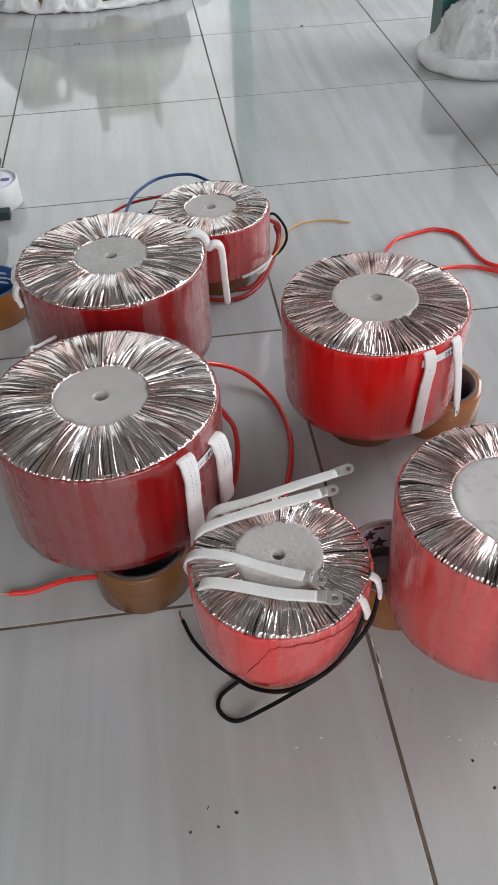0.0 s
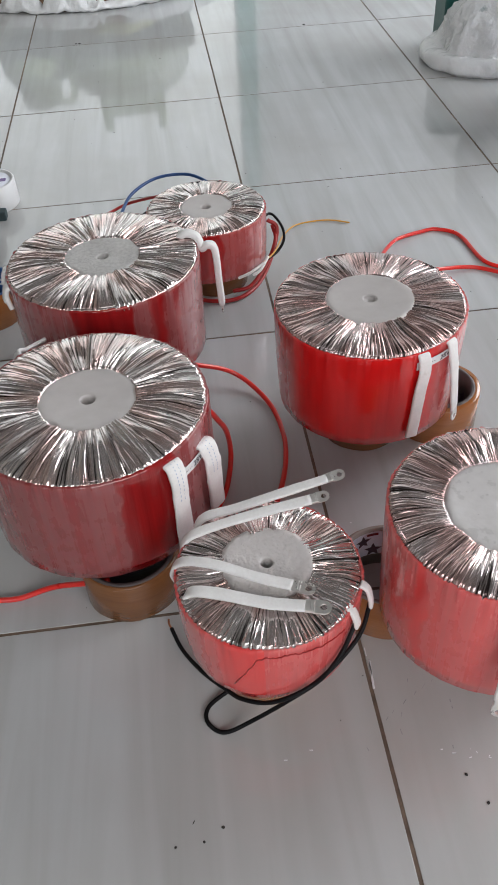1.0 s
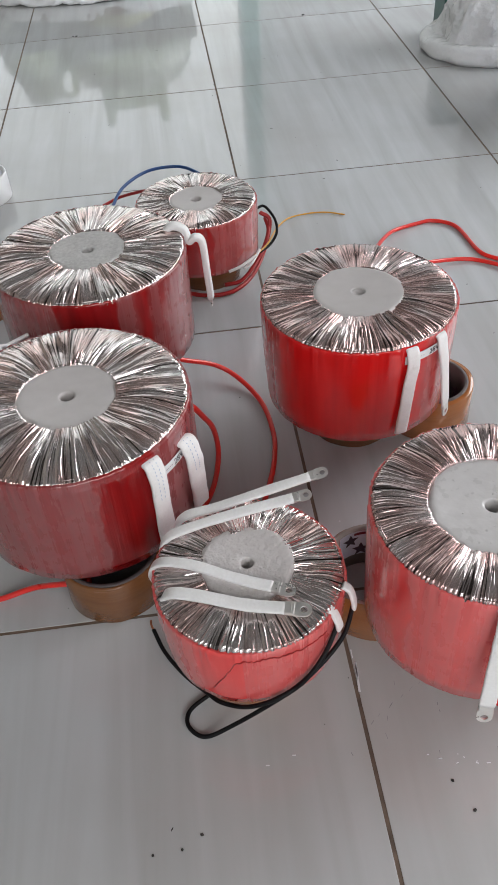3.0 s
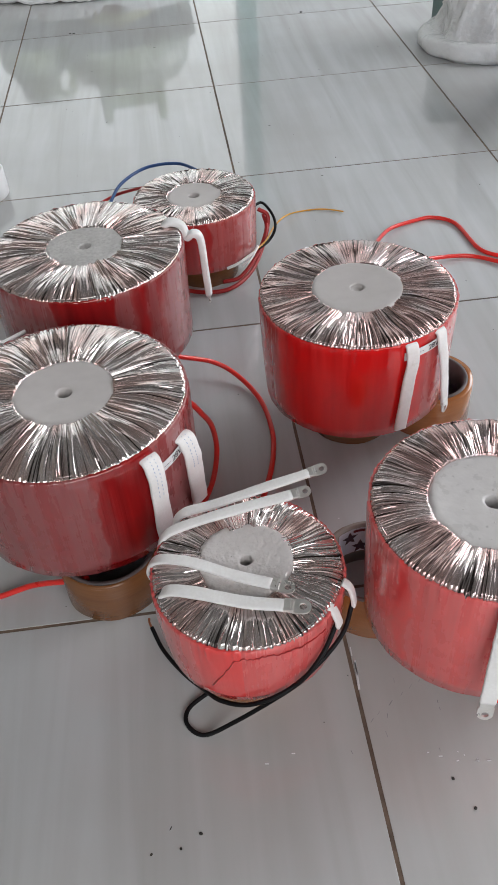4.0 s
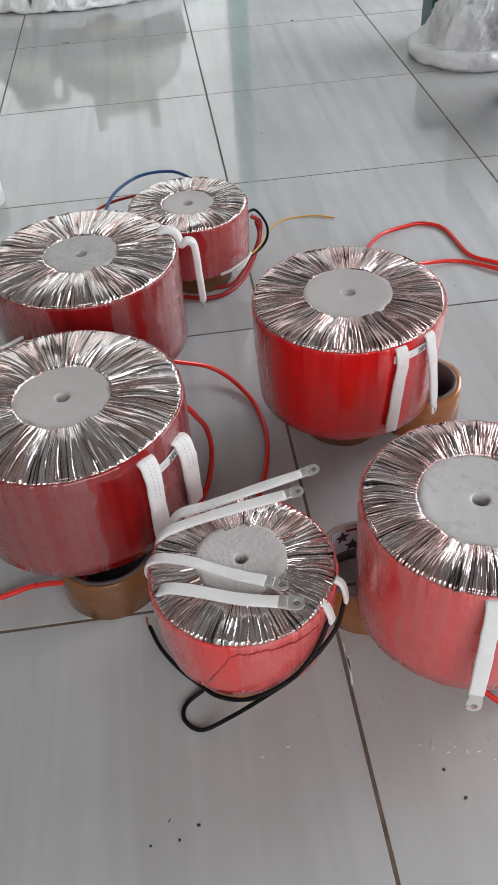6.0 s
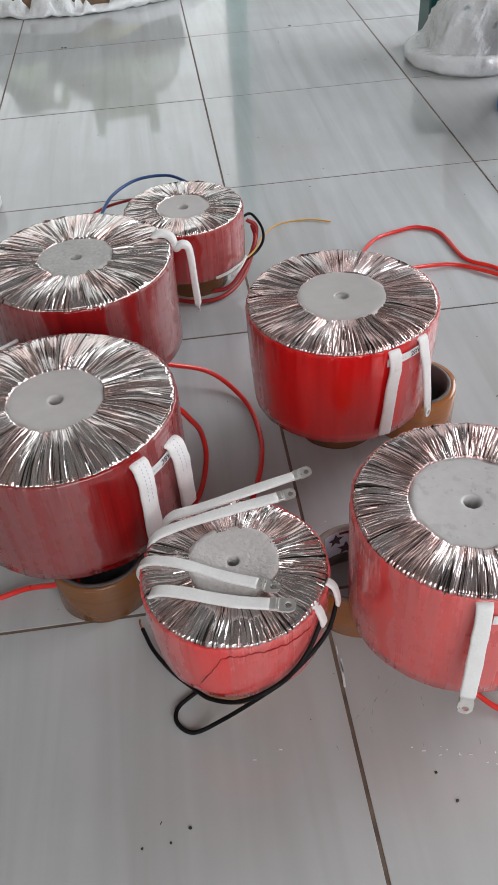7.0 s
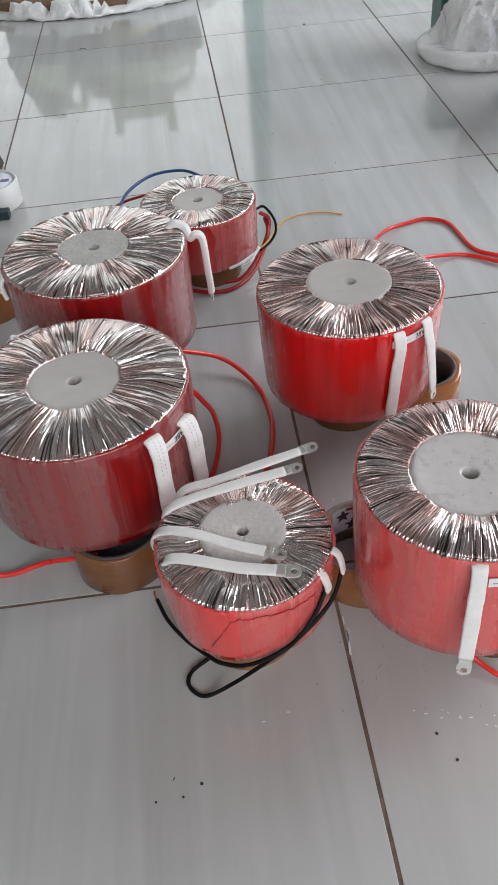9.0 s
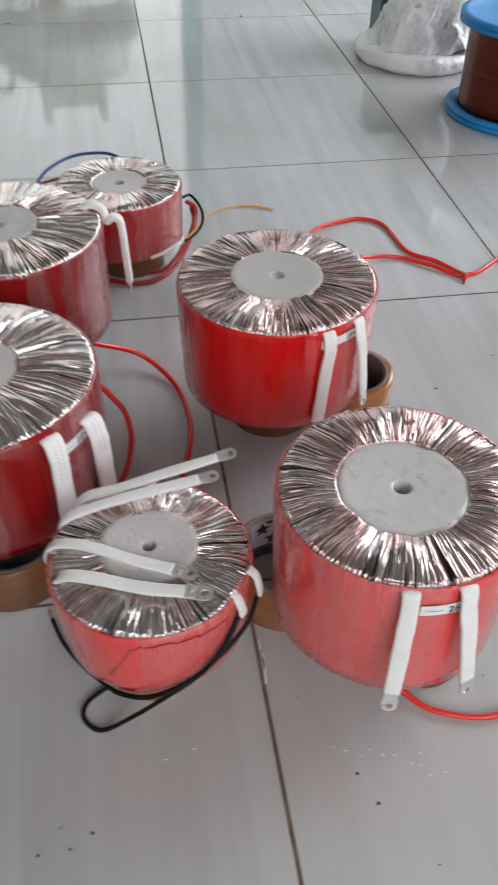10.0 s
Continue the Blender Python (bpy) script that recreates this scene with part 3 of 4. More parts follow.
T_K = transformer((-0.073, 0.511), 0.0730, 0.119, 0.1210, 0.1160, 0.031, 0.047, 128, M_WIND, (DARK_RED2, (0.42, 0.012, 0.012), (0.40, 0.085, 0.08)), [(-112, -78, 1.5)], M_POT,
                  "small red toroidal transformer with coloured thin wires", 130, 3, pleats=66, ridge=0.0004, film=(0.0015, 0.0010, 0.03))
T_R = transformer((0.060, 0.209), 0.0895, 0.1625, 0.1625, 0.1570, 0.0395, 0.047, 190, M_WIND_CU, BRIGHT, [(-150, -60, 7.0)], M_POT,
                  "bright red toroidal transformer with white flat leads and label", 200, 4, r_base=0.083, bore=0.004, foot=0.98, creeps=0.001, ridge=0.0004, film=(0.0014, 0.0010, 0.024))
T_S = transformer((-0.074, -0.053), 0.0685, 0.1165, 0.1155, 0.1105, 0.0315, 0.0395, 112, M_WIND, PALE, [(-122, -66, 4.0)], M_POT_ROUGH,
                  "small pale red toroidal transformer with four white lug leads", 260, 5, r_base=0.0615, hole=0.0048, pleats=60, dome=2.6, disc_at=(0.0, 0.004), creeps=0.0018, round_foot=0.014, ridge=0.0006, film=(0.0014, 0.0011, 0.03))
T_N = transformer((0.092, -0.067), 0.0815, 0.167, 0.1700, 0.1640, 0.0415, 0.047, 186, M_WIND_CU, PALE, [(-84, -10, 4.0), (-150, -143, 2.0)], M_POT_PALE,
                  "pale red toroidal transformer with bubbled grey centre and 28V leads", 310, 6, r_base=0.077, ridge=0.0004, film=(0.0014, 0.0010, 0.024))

# ---- tape rolls under and beside them ----
tape_roll((-0.185, 0.040, 0), 0.0435, 0.0375, 0.046, M_TAPE, "brown packing tape roll under a transformer", inner=M_CORE_DARK)
tape_roll((0.060, 0.215, 0), 0.0430, 0.0375, 0.047, M_TAPE, "brown packing tape roll under the bright red transformer")
tape_roll((-0.078, -0.056, 0), 0.0420, 0.0375, 0.0392, M_TAPE_O, "brown packing tape roll under the small transformer")
tape_roll((-0.066, 0.533, 0), 0.0420, 0.0375, 0.0466, M_TAPE, "brown packing tape roll under the rearmost transformer")
tape_roll((-0.185, 0.345, 0), 0.0425, 0.0375, 0.0466, M_TAPE, "brown packing tape roll under the dark red transformer")
tape_roll((0.122, -0.075, 0), 0.0425, 0.0375, 0.0466, M_TAPE, "brown packing tape roll under the pale red transformer")
roll_r = tape_roll((0.1390, 0.210, 0), 0.0430, 0.0340, 0.0466, M_TAPE_O, "used brown tape roll with star-printed cardboard core", inner=M_CORE_DARK)
roll_n = tape_roll((0.031, -0.011, 0), 0.0430, 0.0385, 0.0466, M_TAPE_O, "used orange-brown tape roll with star-printed pale core")
roll_o = tape_roll((-0.366, 0.504, 0), 0.0445, 0.0390, 0.0466, M_TAPE_O, "orange-brown tape roll with blue printed core", inner=M_BLUE_PRINT)


def star(th, angle, z, size, r, material, name="star"):
    """A five-pointed printed star inside a core."""
    bm = bmesh.new()
    ring = []
    for k in range(10):
        a = math.pi / 2 + k * math.pi / 5
        q = size * (1.0 if k % 2 == 0 else 0.45)
        ang = radians(angle) + q * math.cos(a) / r
        ring.append(bm.verts.new((r * math.cos(ang), r * math.sin(ang), z + q * math.sin(a))))
    c = bm.verts.new((r * math.cos(radians(angle)), r * math.sin(radians(angle)), z))
    for k in range(10):
        bm.faces.new((ring[k], c, ring[(k + 1) % 10]))
    return part(name, bm, material, th)


for k in range(9):
    star(roll_r, 40 * k + 15, 0.030 if k % 2 else 0.017, 0.0095, 0.0336, M_STAR)


def core_patch(th, a0, a1, z0, z1, r, material, name):
    """A printed patch that follows the inside of a core."""
    bm = bmesh.new()
    cols = []
    for a in np.linspace(radians(a0), radians(a1), 9):
        cols.append([bm.verts.new((r * math.cos(a), r * math.sin(a), z)) for z in (z0, z1)])
    for p, q in zip(cols, cols[1:]):
        bm.faces.new((p[0], p[1], q[1], q[0]))
    return part(name, bm, material, th)


for k in range(4):
    a = 90 * k + 100
    core_patch(roll_n, a - 26, a + 26, 0.014, 0.044, 0.0382, M_PRINT_LIGHT, "print_panel")
    star(roll_n, a + 9, 0.034, 0.0080, 0.0378, M_STAR)
    star(roll_n, a - 6, 0.021, 0.0085, 0.0378, M_STAR)
    # illegible lettering: plain bars
    core_patch(roll_n, a - 12, a + 4, 0.0395, 0.0425, 0.0378, M_PRINT_RED, "print_bar")
for k in range(6):
    # illegible print on the blue core: plain bars
    for z, w in ((0.036, 0.2), (0.029, 0.26), (0.022, 0.16)):
        bm = bmesh.new()
        r = 0.0385
        vs = []
        for s in range(5):
            a = radians(60 * k) + w * s
            vs.append((bm.verts.new((r * math.cos(a), r * math.sin(a), z)), bm.verts.new((r * math.cos(a), r * math.sin(a), z + 0.003))))
        for p, q in zip(vs, vs[1:]):
            bm.faces.new((p[0], q[0], q[1], p[1]))
        part("print_bar", bm, M_PRINT_LIGHT, roll_o)


# ---- leads, lugs and labels ----
def ring_lug(parent, place, along, normal, size=0.009, name="lug"):
    """A tinned cable lug: barrel and a flat tongue with a bolt hole."""
    x = Vector(along).normalized()
    z = (Vector(normal) - x * x.dot(Vector(normal))).normalized()
    y = z.cross(x)
    m = Matrix((x, y, z)).transposed().to_4x4()
    m.translation = Vector(place)
    bm = bmesh.new()
    h = size * 0.5
    n, t = 24, 0.0007
    cx, hole = size * 1.08, size * 0.24
    rows = []
    for zz in (t, -t):
        outer, inner = [], []
        for k in range(n):
            a = 2 * math.pi * k / n
            ox, oy = math.cos(a), math.sin(a)
            sq = 1.0 / max(abs(ox), abs(oy)) if ox < 0 else 1.0
            px = cx + h * ox * sq * (1.3 if ox < 0 else 1.0)
            outer.append(bm.verts.new((px, h * oy * sq, zz)))
            inner.append(bm.verts.new((cx + hole * ox, hole * oy, zz)))
        rows.append((outer, inner))
    (o1, i1), (o2, i2) = rows
    for k in range(n):
        j = (k + 1) % n
        bm.faces.new((i1[k], o1[k], o1[j], i1[j]))
        bm.faces.new((o2[k], i2[k], i2[j], o2[j]))
        bm.faces.new((o1[k], o2[k], o2[j], o1[j]))
        bm.faces.new((i2[k], i1[k], i1[j], i2[j]))
    # flattened barrel, pressed with a crimp mark across
    box(bm, (size * 0.22, 0, 0.0003), (size * 0.62, size * 0.90, 0.0030), 0.0006)
    box(bm, (size * 0.30, 0, 0.0017), (size * 0.10, size * 0.70, 0.0010), 0.0003)
    bmesh.ops.transform(bm, matrix=m, verts=bm.verts)
    return part(name, bm, M_TIN, parent, "tinned copper cable lug")


def around(th, deg, r, z):
    """A world point on the round of a transformer."""
    c = th.matrix_world.translation
    return (c.x + r * math.cos(radians(deg)), c.y + r * math.sin(radians(deg)), z)


def lead(th, pts, half_w, half_t, wide, lug_size=0.0, seed=0, stitched=False, lug_normal=None):
    """A flat white woven sleeve with an optional lug at its far end."""
    inv = th.matrix_world.to_3x3().inverted()
    lp = local(th, pts)
    lw = [tuple(inv @ Vector(w)) for w in wide] if isinstance(wide[0], (tuple, list)) else tuple(inv @ Vector(wide))
    ob = link("lead_sleeve", sweep("lead_sleeve", lp, half_w, half_t, lw, 10, 16, wobble=0.025, seed=seed), M_SLEEVE, th, "white woven insulating sleeve")
    if lug_size:
        d = Vector(lp[-1]) - Vector(lp[-2])
        w = Vector(lw[-1]) if isinstance(lw, list) else Vector(lw)
        nrm = lug_normal and inv @ Vector(lug_normal) or w.cross(d)
        ring_lug(ob, Vector(lp[-1]) + d.normalized() * 0.0005, d, nrm, lug_size)
    if stitched:
        path = smooth_path(lp, 10)
        rng = len(path)
        bm = bmesh.new()
        for off in (-0.25, 0.25):
            for k in range(8, rng - 22, 2):
                a, b = Vector(path[k]), Vector(path[k + 1])
                w = Vector(lw if not isinstance(lw, list) else lw[0]).normalized()
                out = w.cross(b - a).normalized()
                if out.dot(Vector((a.x, a.y, 0.0))) < 0:
                    out = -out
                o = out * (half_t + 0.0003) + w * half_w * off
                q = w * 0.0003
                bm.faces.new([bm.verts.new(v) for v in (a + o - q, b + o - q, b + o + q, a + o + q)])
        tagged(part("stitching", bm, M_STITCH, ob, "blue dashed stitching"), kind="stuff")
    return ob


def tangent(deg):
    return (-math.sin(radians(deg)), math.cos(radians(deg)), 0)


def hanging(th, d0, d1, r, z_top, z_end, half_w, half_t=0.0022, out=0.004, swing=0.0, lug_size=0.0, seed=0, stitched=False, hump=0.004, twist=0.0):
    """A lead that comes out over the shoulder and hangs down the side."""
    ds = np.linspace(d0, d1, 4)
    pts = [around(th, d0, r - 0.016, z_top - 0.004), around(th, d0, r - 0.006, z_top + hump * 0.6), around(th, d0, r + out * 0.7, z_top + hump),
           around(th, d0, r + out + 0.003, z_top - 0.010), around(th, ds[1], r + out + 0.002 + swing * 0.3, z_top - 0.35 * (z_top - z_end)),
           around(th, ds[2], r + out + 0.001 + swing * 0.7, z_top - 0.7 * (z_top - z_end)), around(th, d1, r + out + swing, z_end)]
    wide = [tangent(d0 + twist)] * 4 + [tangent(d + twist) for d in ds[1:]]
    return lead(th, pts, half_w, half_t, wide, lug_size, seed, stitched)


def wire(th, name, pts, r, material, label="", tip=None):
    ob = link(name, sweep(name, local(th, pts), r, r, None, 12, 10), material, th, label)
    if tip:
        a, b = (Vector(pts[0]), Vector(pts[1])) if tip == "start" else (Vector(pts[-1]), Vector(pts[-2]))
        d = (a - b).normalized()
        link("strands", sweep("strands", local(th, [a - d * 0.001, a + d * 0.004, a + d * 0.007 + Vector((0.001, 0.001, 0.001))]), r * 0.55, r * 0.55, None, 4, 8), M_COPPER, ob, "bare copper strands")
    return ob


def label_strip(th, d0, d1, r, z0, z1, width, text, text_at):
    """A paper strip stuck round the side, with its printing."""
    n = 14
    bm = bmesh.new()
    rows = []
    c = th.matrix_world.translation
    for k in range(n + 1):
        s = k / n
        d, z = d0 + (d1 - d0) * s, z0 + (z1 - z0) * s
        col = []
        for rr, dz in ((r, -width / 2), (r, width / 2), (r - 0.0006, width / 2), (r - 0.0006, -width / 2)):
            col.append(bm.verts.new(tuple(th.matrix_world.inverted() @ Vector(around(th, d, rr, z + dz)))))
        rows.append(col)
    for a, b in zip(rows, rows[1:]):
        for q in range(4):
            bm.faces.new((a[q], b[q], b[(q + 1) % 4], a[(q + 1) % 4]))
    ob = part("label_strip", bm, M_PAPER, th, "white paper strip with a printed voltage")
    # dashes
    for k in range(6):
        s = 0.12 + 0.065 * k
        d, z = d0 + (d1 - d0) * s, z0 + (z1 - z0) * s
        bm = bmesh.new()
        pr = []
        for e in (-1, 1):
            for dz in (-0.0003, 0.0003):
                pr.append(bm.verts.new(tuple(th.matrix_world.inverted() @ Vector(around(th, d + e * 0.4, r + 0.0003, z + dz)))))
        bm.faces.new((pr[0], pr[2], pr[3], pr[1]))
        part("print_dash", bm, M_INK, ob)
    cu = bpy.data.curves.new("voltage", "FONT")
    cu.body, cu.size, cu.extrude, cu.align_x, cu.align_y = text, width * 0.95, 0.0001, "CENTER", "CENTER"
    tmp = bpy.data.objects.new("tmp", cu)
    scene.collection.objects.link(tmp)
    me = bpy.data.meshes.new_from_object(tmp.evaluated_get(bpy.context.evaluated_depsgraph_get()))
    bpy.data.objects.remove(tmp)
    d, z = d0 + (d1 - d0) * text_at, z0 + (z1 - z0) * text_at
    up = math.atan2(z1 - z0, radians(abs(d1 - d0)) * r)
    base = Vector(around(th, d, r + 0.0004, z))
    rot = Matrix.Rotation(radians(d + 90), 4, "Z") @ Matrix.Rotation(math.pi / 2, 4, "X") @ Matrix.Rotation(up, 4, "Z")
    me.transform(th.matrix_world.inverted() @ Matrix.Translation(base) @ rot)
    link("voltage_print", me, M_INK, ob, smooth=False)
    return ob


# front large transformer
hanging(T_F, -50, -49, 0.0985, 0.147, 0.052, 0.0080, 0.0024, seed=3, stitched=True)
hanging(T_F, -27, -22, 0.0985, 0.136, 0.062, 0.0080, 0.0024, out=0.006, seed=4, stitched=True, hump=0.005, twist=-24)
label_strip(T_F, -47, -28, 0.1003, 0.1335, 0.1335, 0.0085, "28V", 0.72)
lead(T_F, [(-0.262, 0.185, 0.146), (-0.270, 0.205, 0.144), (-0.266, 0.222, 0.136), (-0.252, 0.240, 0.132)], 0.006, 0.002, (0.3, -0.5, 0.5), seed=8)
# bright red transformer
hanging(T_R, -72, -75, 0.0900, 0.151, 0.064, 0.0060, 0.0016, out=0.002, seed=5)
hanging(T_R, -51, -43, 0.0900, 0.151, 0.074, 0.0060, 0.0016, out=0.002, swing=0.005, lug_size=0.0105, seed=6)
label_strip(T_R, -76, -50, 0.0915, 0.1455, 0.1465, 0.0080, "28V", 0.74)
# pale red transformer
hanging(T_N, -103, -104, 0.0820, 0.158, 0.081, 0.0055, 0.0017, out=0.003, swing=0.013, lug_size=0.0105, seed=7)
hanging(T_N, -79, -73, 0.0820, 0.158, 0.078, 0.0056, 0.0017, out=0.003, swing=0.010, lug_size=0.0105, seed=9)
label_strip(T_N, -98, -78, 0.0838, 0.1475, 0.1475, 0.0085, "28V", 0.80)
# dark red transformer
lead(T_B, [(-0.115, 0.362, 0.156), (-0.104, 0.360, 0.166), (-0.092, 0.358, 0.162), (-0.087, 0.352, 0.152), (-0.081, 0.350, 0.156), (-0.074, 0.351, 0.148), (-0.072, 0.352, 0.110), (-0.0705, 0.353, 0.080)], 0.0052, 0.0035, (0.2, 1, 0), 0.007, seed=10)
for k, d in enumerate((178, 198)):
    hanging(T_B, d, d + 1, 0.1005, 0.152, 0.132, 0.0060, 0.0026, out=0.002, seed=12 + k, hump=0.002)
# small front transformer: four lugged leads folded over its top
lead(T_S, [(-0.121, -0.003, 0.092), (-0.1235, -0.001, 0.107), (-0.115, 0.001, 0.1175), (-0.092, 0.000, 0.1240), (-0.057, 0.000, 0.1345), (-0.020, 0.002, 0.143)], 0.0039, 0.0018, [(0.2, 1, 0.2)] * 6, 0.0085, seed=14, lug_normal=(0, -0.35, 1))
lead(T_S, [(-0.133, -0.020, 0.092), (-0.1355, -0.019, 0.105), (-0.128, -0.016, 0.1165), (-0.104, -0.014, 0.1235), (-0.067, -0.012, 0.1305), (-0.0345, -0.011, 0.136)], 0.0040, 0.0018, [(0.2, 1, 0.2)] * 6, 0.0085, seed=15, lug_normal=(0, -0.35, 1))
lead(T_S, [(-0.140, -0.038, 0.090), (-0.1435, -0.038, 0.105), (-0.136, -0.040, 0.1170), (-0.114, -0.049, 0.1215), (-0.083, -0.066, 0.1215), (-0.059, -0.077, 0.1215)], 0.0042, 0.0016, [(0.4, 1, 0)] * 6, 0.0100, seed=16, lug_normal=(0, 0, 1))
lead(T_S, [(-0.134, -0.067, 0.090), (-0.1385, -0.067, 0.105), (-0.131, -0.068, 0.1165), (-0.112, -0.075, 0.1200), (-0.080, -0.088, 0.1205), (-0.053, -0.095, 0.1205)], 0.0048, 0.0016, [(0.3, 1, 0)] * 6, 0.0110, seed=17, lug_normal=(0, 0, 1))
lead(T_S, [(-0.0240, -0.0920, 0.1130), (-0.0200, -0.0965, 0.1095), (-0.0172, -0.0985, 0.1010), (-0.0160, -0.0975, 0.0930)], 0.0034, 0.0016, tangent(-40), seed=18)
lead(T_S, [(-0.0100, -0.0765, 0.1130), (-0.0055, -0.0790, 0.1095), (-0.0028, -0.0795, 0.0990), (-0.0015, -0.0785, 0.0880)], 0.0034, 0.0016, tangent(-25), seed=19)

# torn edge of the red tape, and folds of clear film at the rims
rng = np.random.RandomState(4)
edge_a = [-119, -112, -104.5, -98.4, -90, -80, -65, -55, -47]
edge_z = [0.0626, 0.080, 0.1005, 0.1035, 0.1045, 0.1040, 0.1015, 0.1005, 0.1000]
pts = []
for a in np.linspace(-119, -47, 46):
    z = float(np.interp(a, edge_a, edge_z)) + rng.uniform(-0.0012, 0.0012)
    pts.append(around(T_S, a, 0.0692 - 0.0015 * ((0.1105 - z) / 0.068) ** 2, z))
link("torn_tape_edge", sweep("torn_tape_edge", local(T_S, pts), 0.0005, 0.0005, None, 2, 6), M_WIRE_DRED, T_S, "dark torn edge of red tape")
for th, r, z, spans in ((T_R, 0.0895, 0.1560, ((88, 96), (106, 116))), (T_N, 0.0815, 0.1625, ((74, 90), (96, 106)))):
    for a0, a1 in spans:
        pts = [around(th, a, r - 0.002 + rng.uniform(-0.001, 0.0015), z + 0.002 * math.sin(math.pi * k / 7) + rng.uniform(0, 0.0015)) for k, a in enumerate(np.linspace(a0, a1, 8))]
        link("film_fold", sweep("film_fold", local(th, pts), 0.0015, 0.0009, (0, 0, 1), 4, 8), M_GLINT, th, "folded edge of clear film")

# small bubbles in the poured resin
for th, r_disc, z, count, lo in ((T_N, 0.0415, 0.1666, 24, 0.2), (T_S, 0.0300, 0.1161, 18, 0.3), (T_F, 0.0388, 0.1631, 22, 0.86)):
    bm = bmesh.new()
    for k in range(count):
        a = rng.uniform(0, 6.28) if lo < 0.8 else rng.uniform(3.6, 5.6)
        d = r_disc * rng.uniform(lo, 0.97)
        q = rng.uniform(0.0004, 0.0009)
        got = bmesh.ops.create_icosphere(bm, subdivisions=2, radius=q)
        bmesh.ops.transform(bm, matrix=Matrix.Translation((d * math.cos(a), d * math.sin(a), z)) @ Matrix.Diagonal((1, 1, 0.6, 1)), verts=got["verts"])
    tagged(part("resin_bubbles", bm, M_POT_ROUGH, th, "small bubbles in the resin", True), kind="stuff")

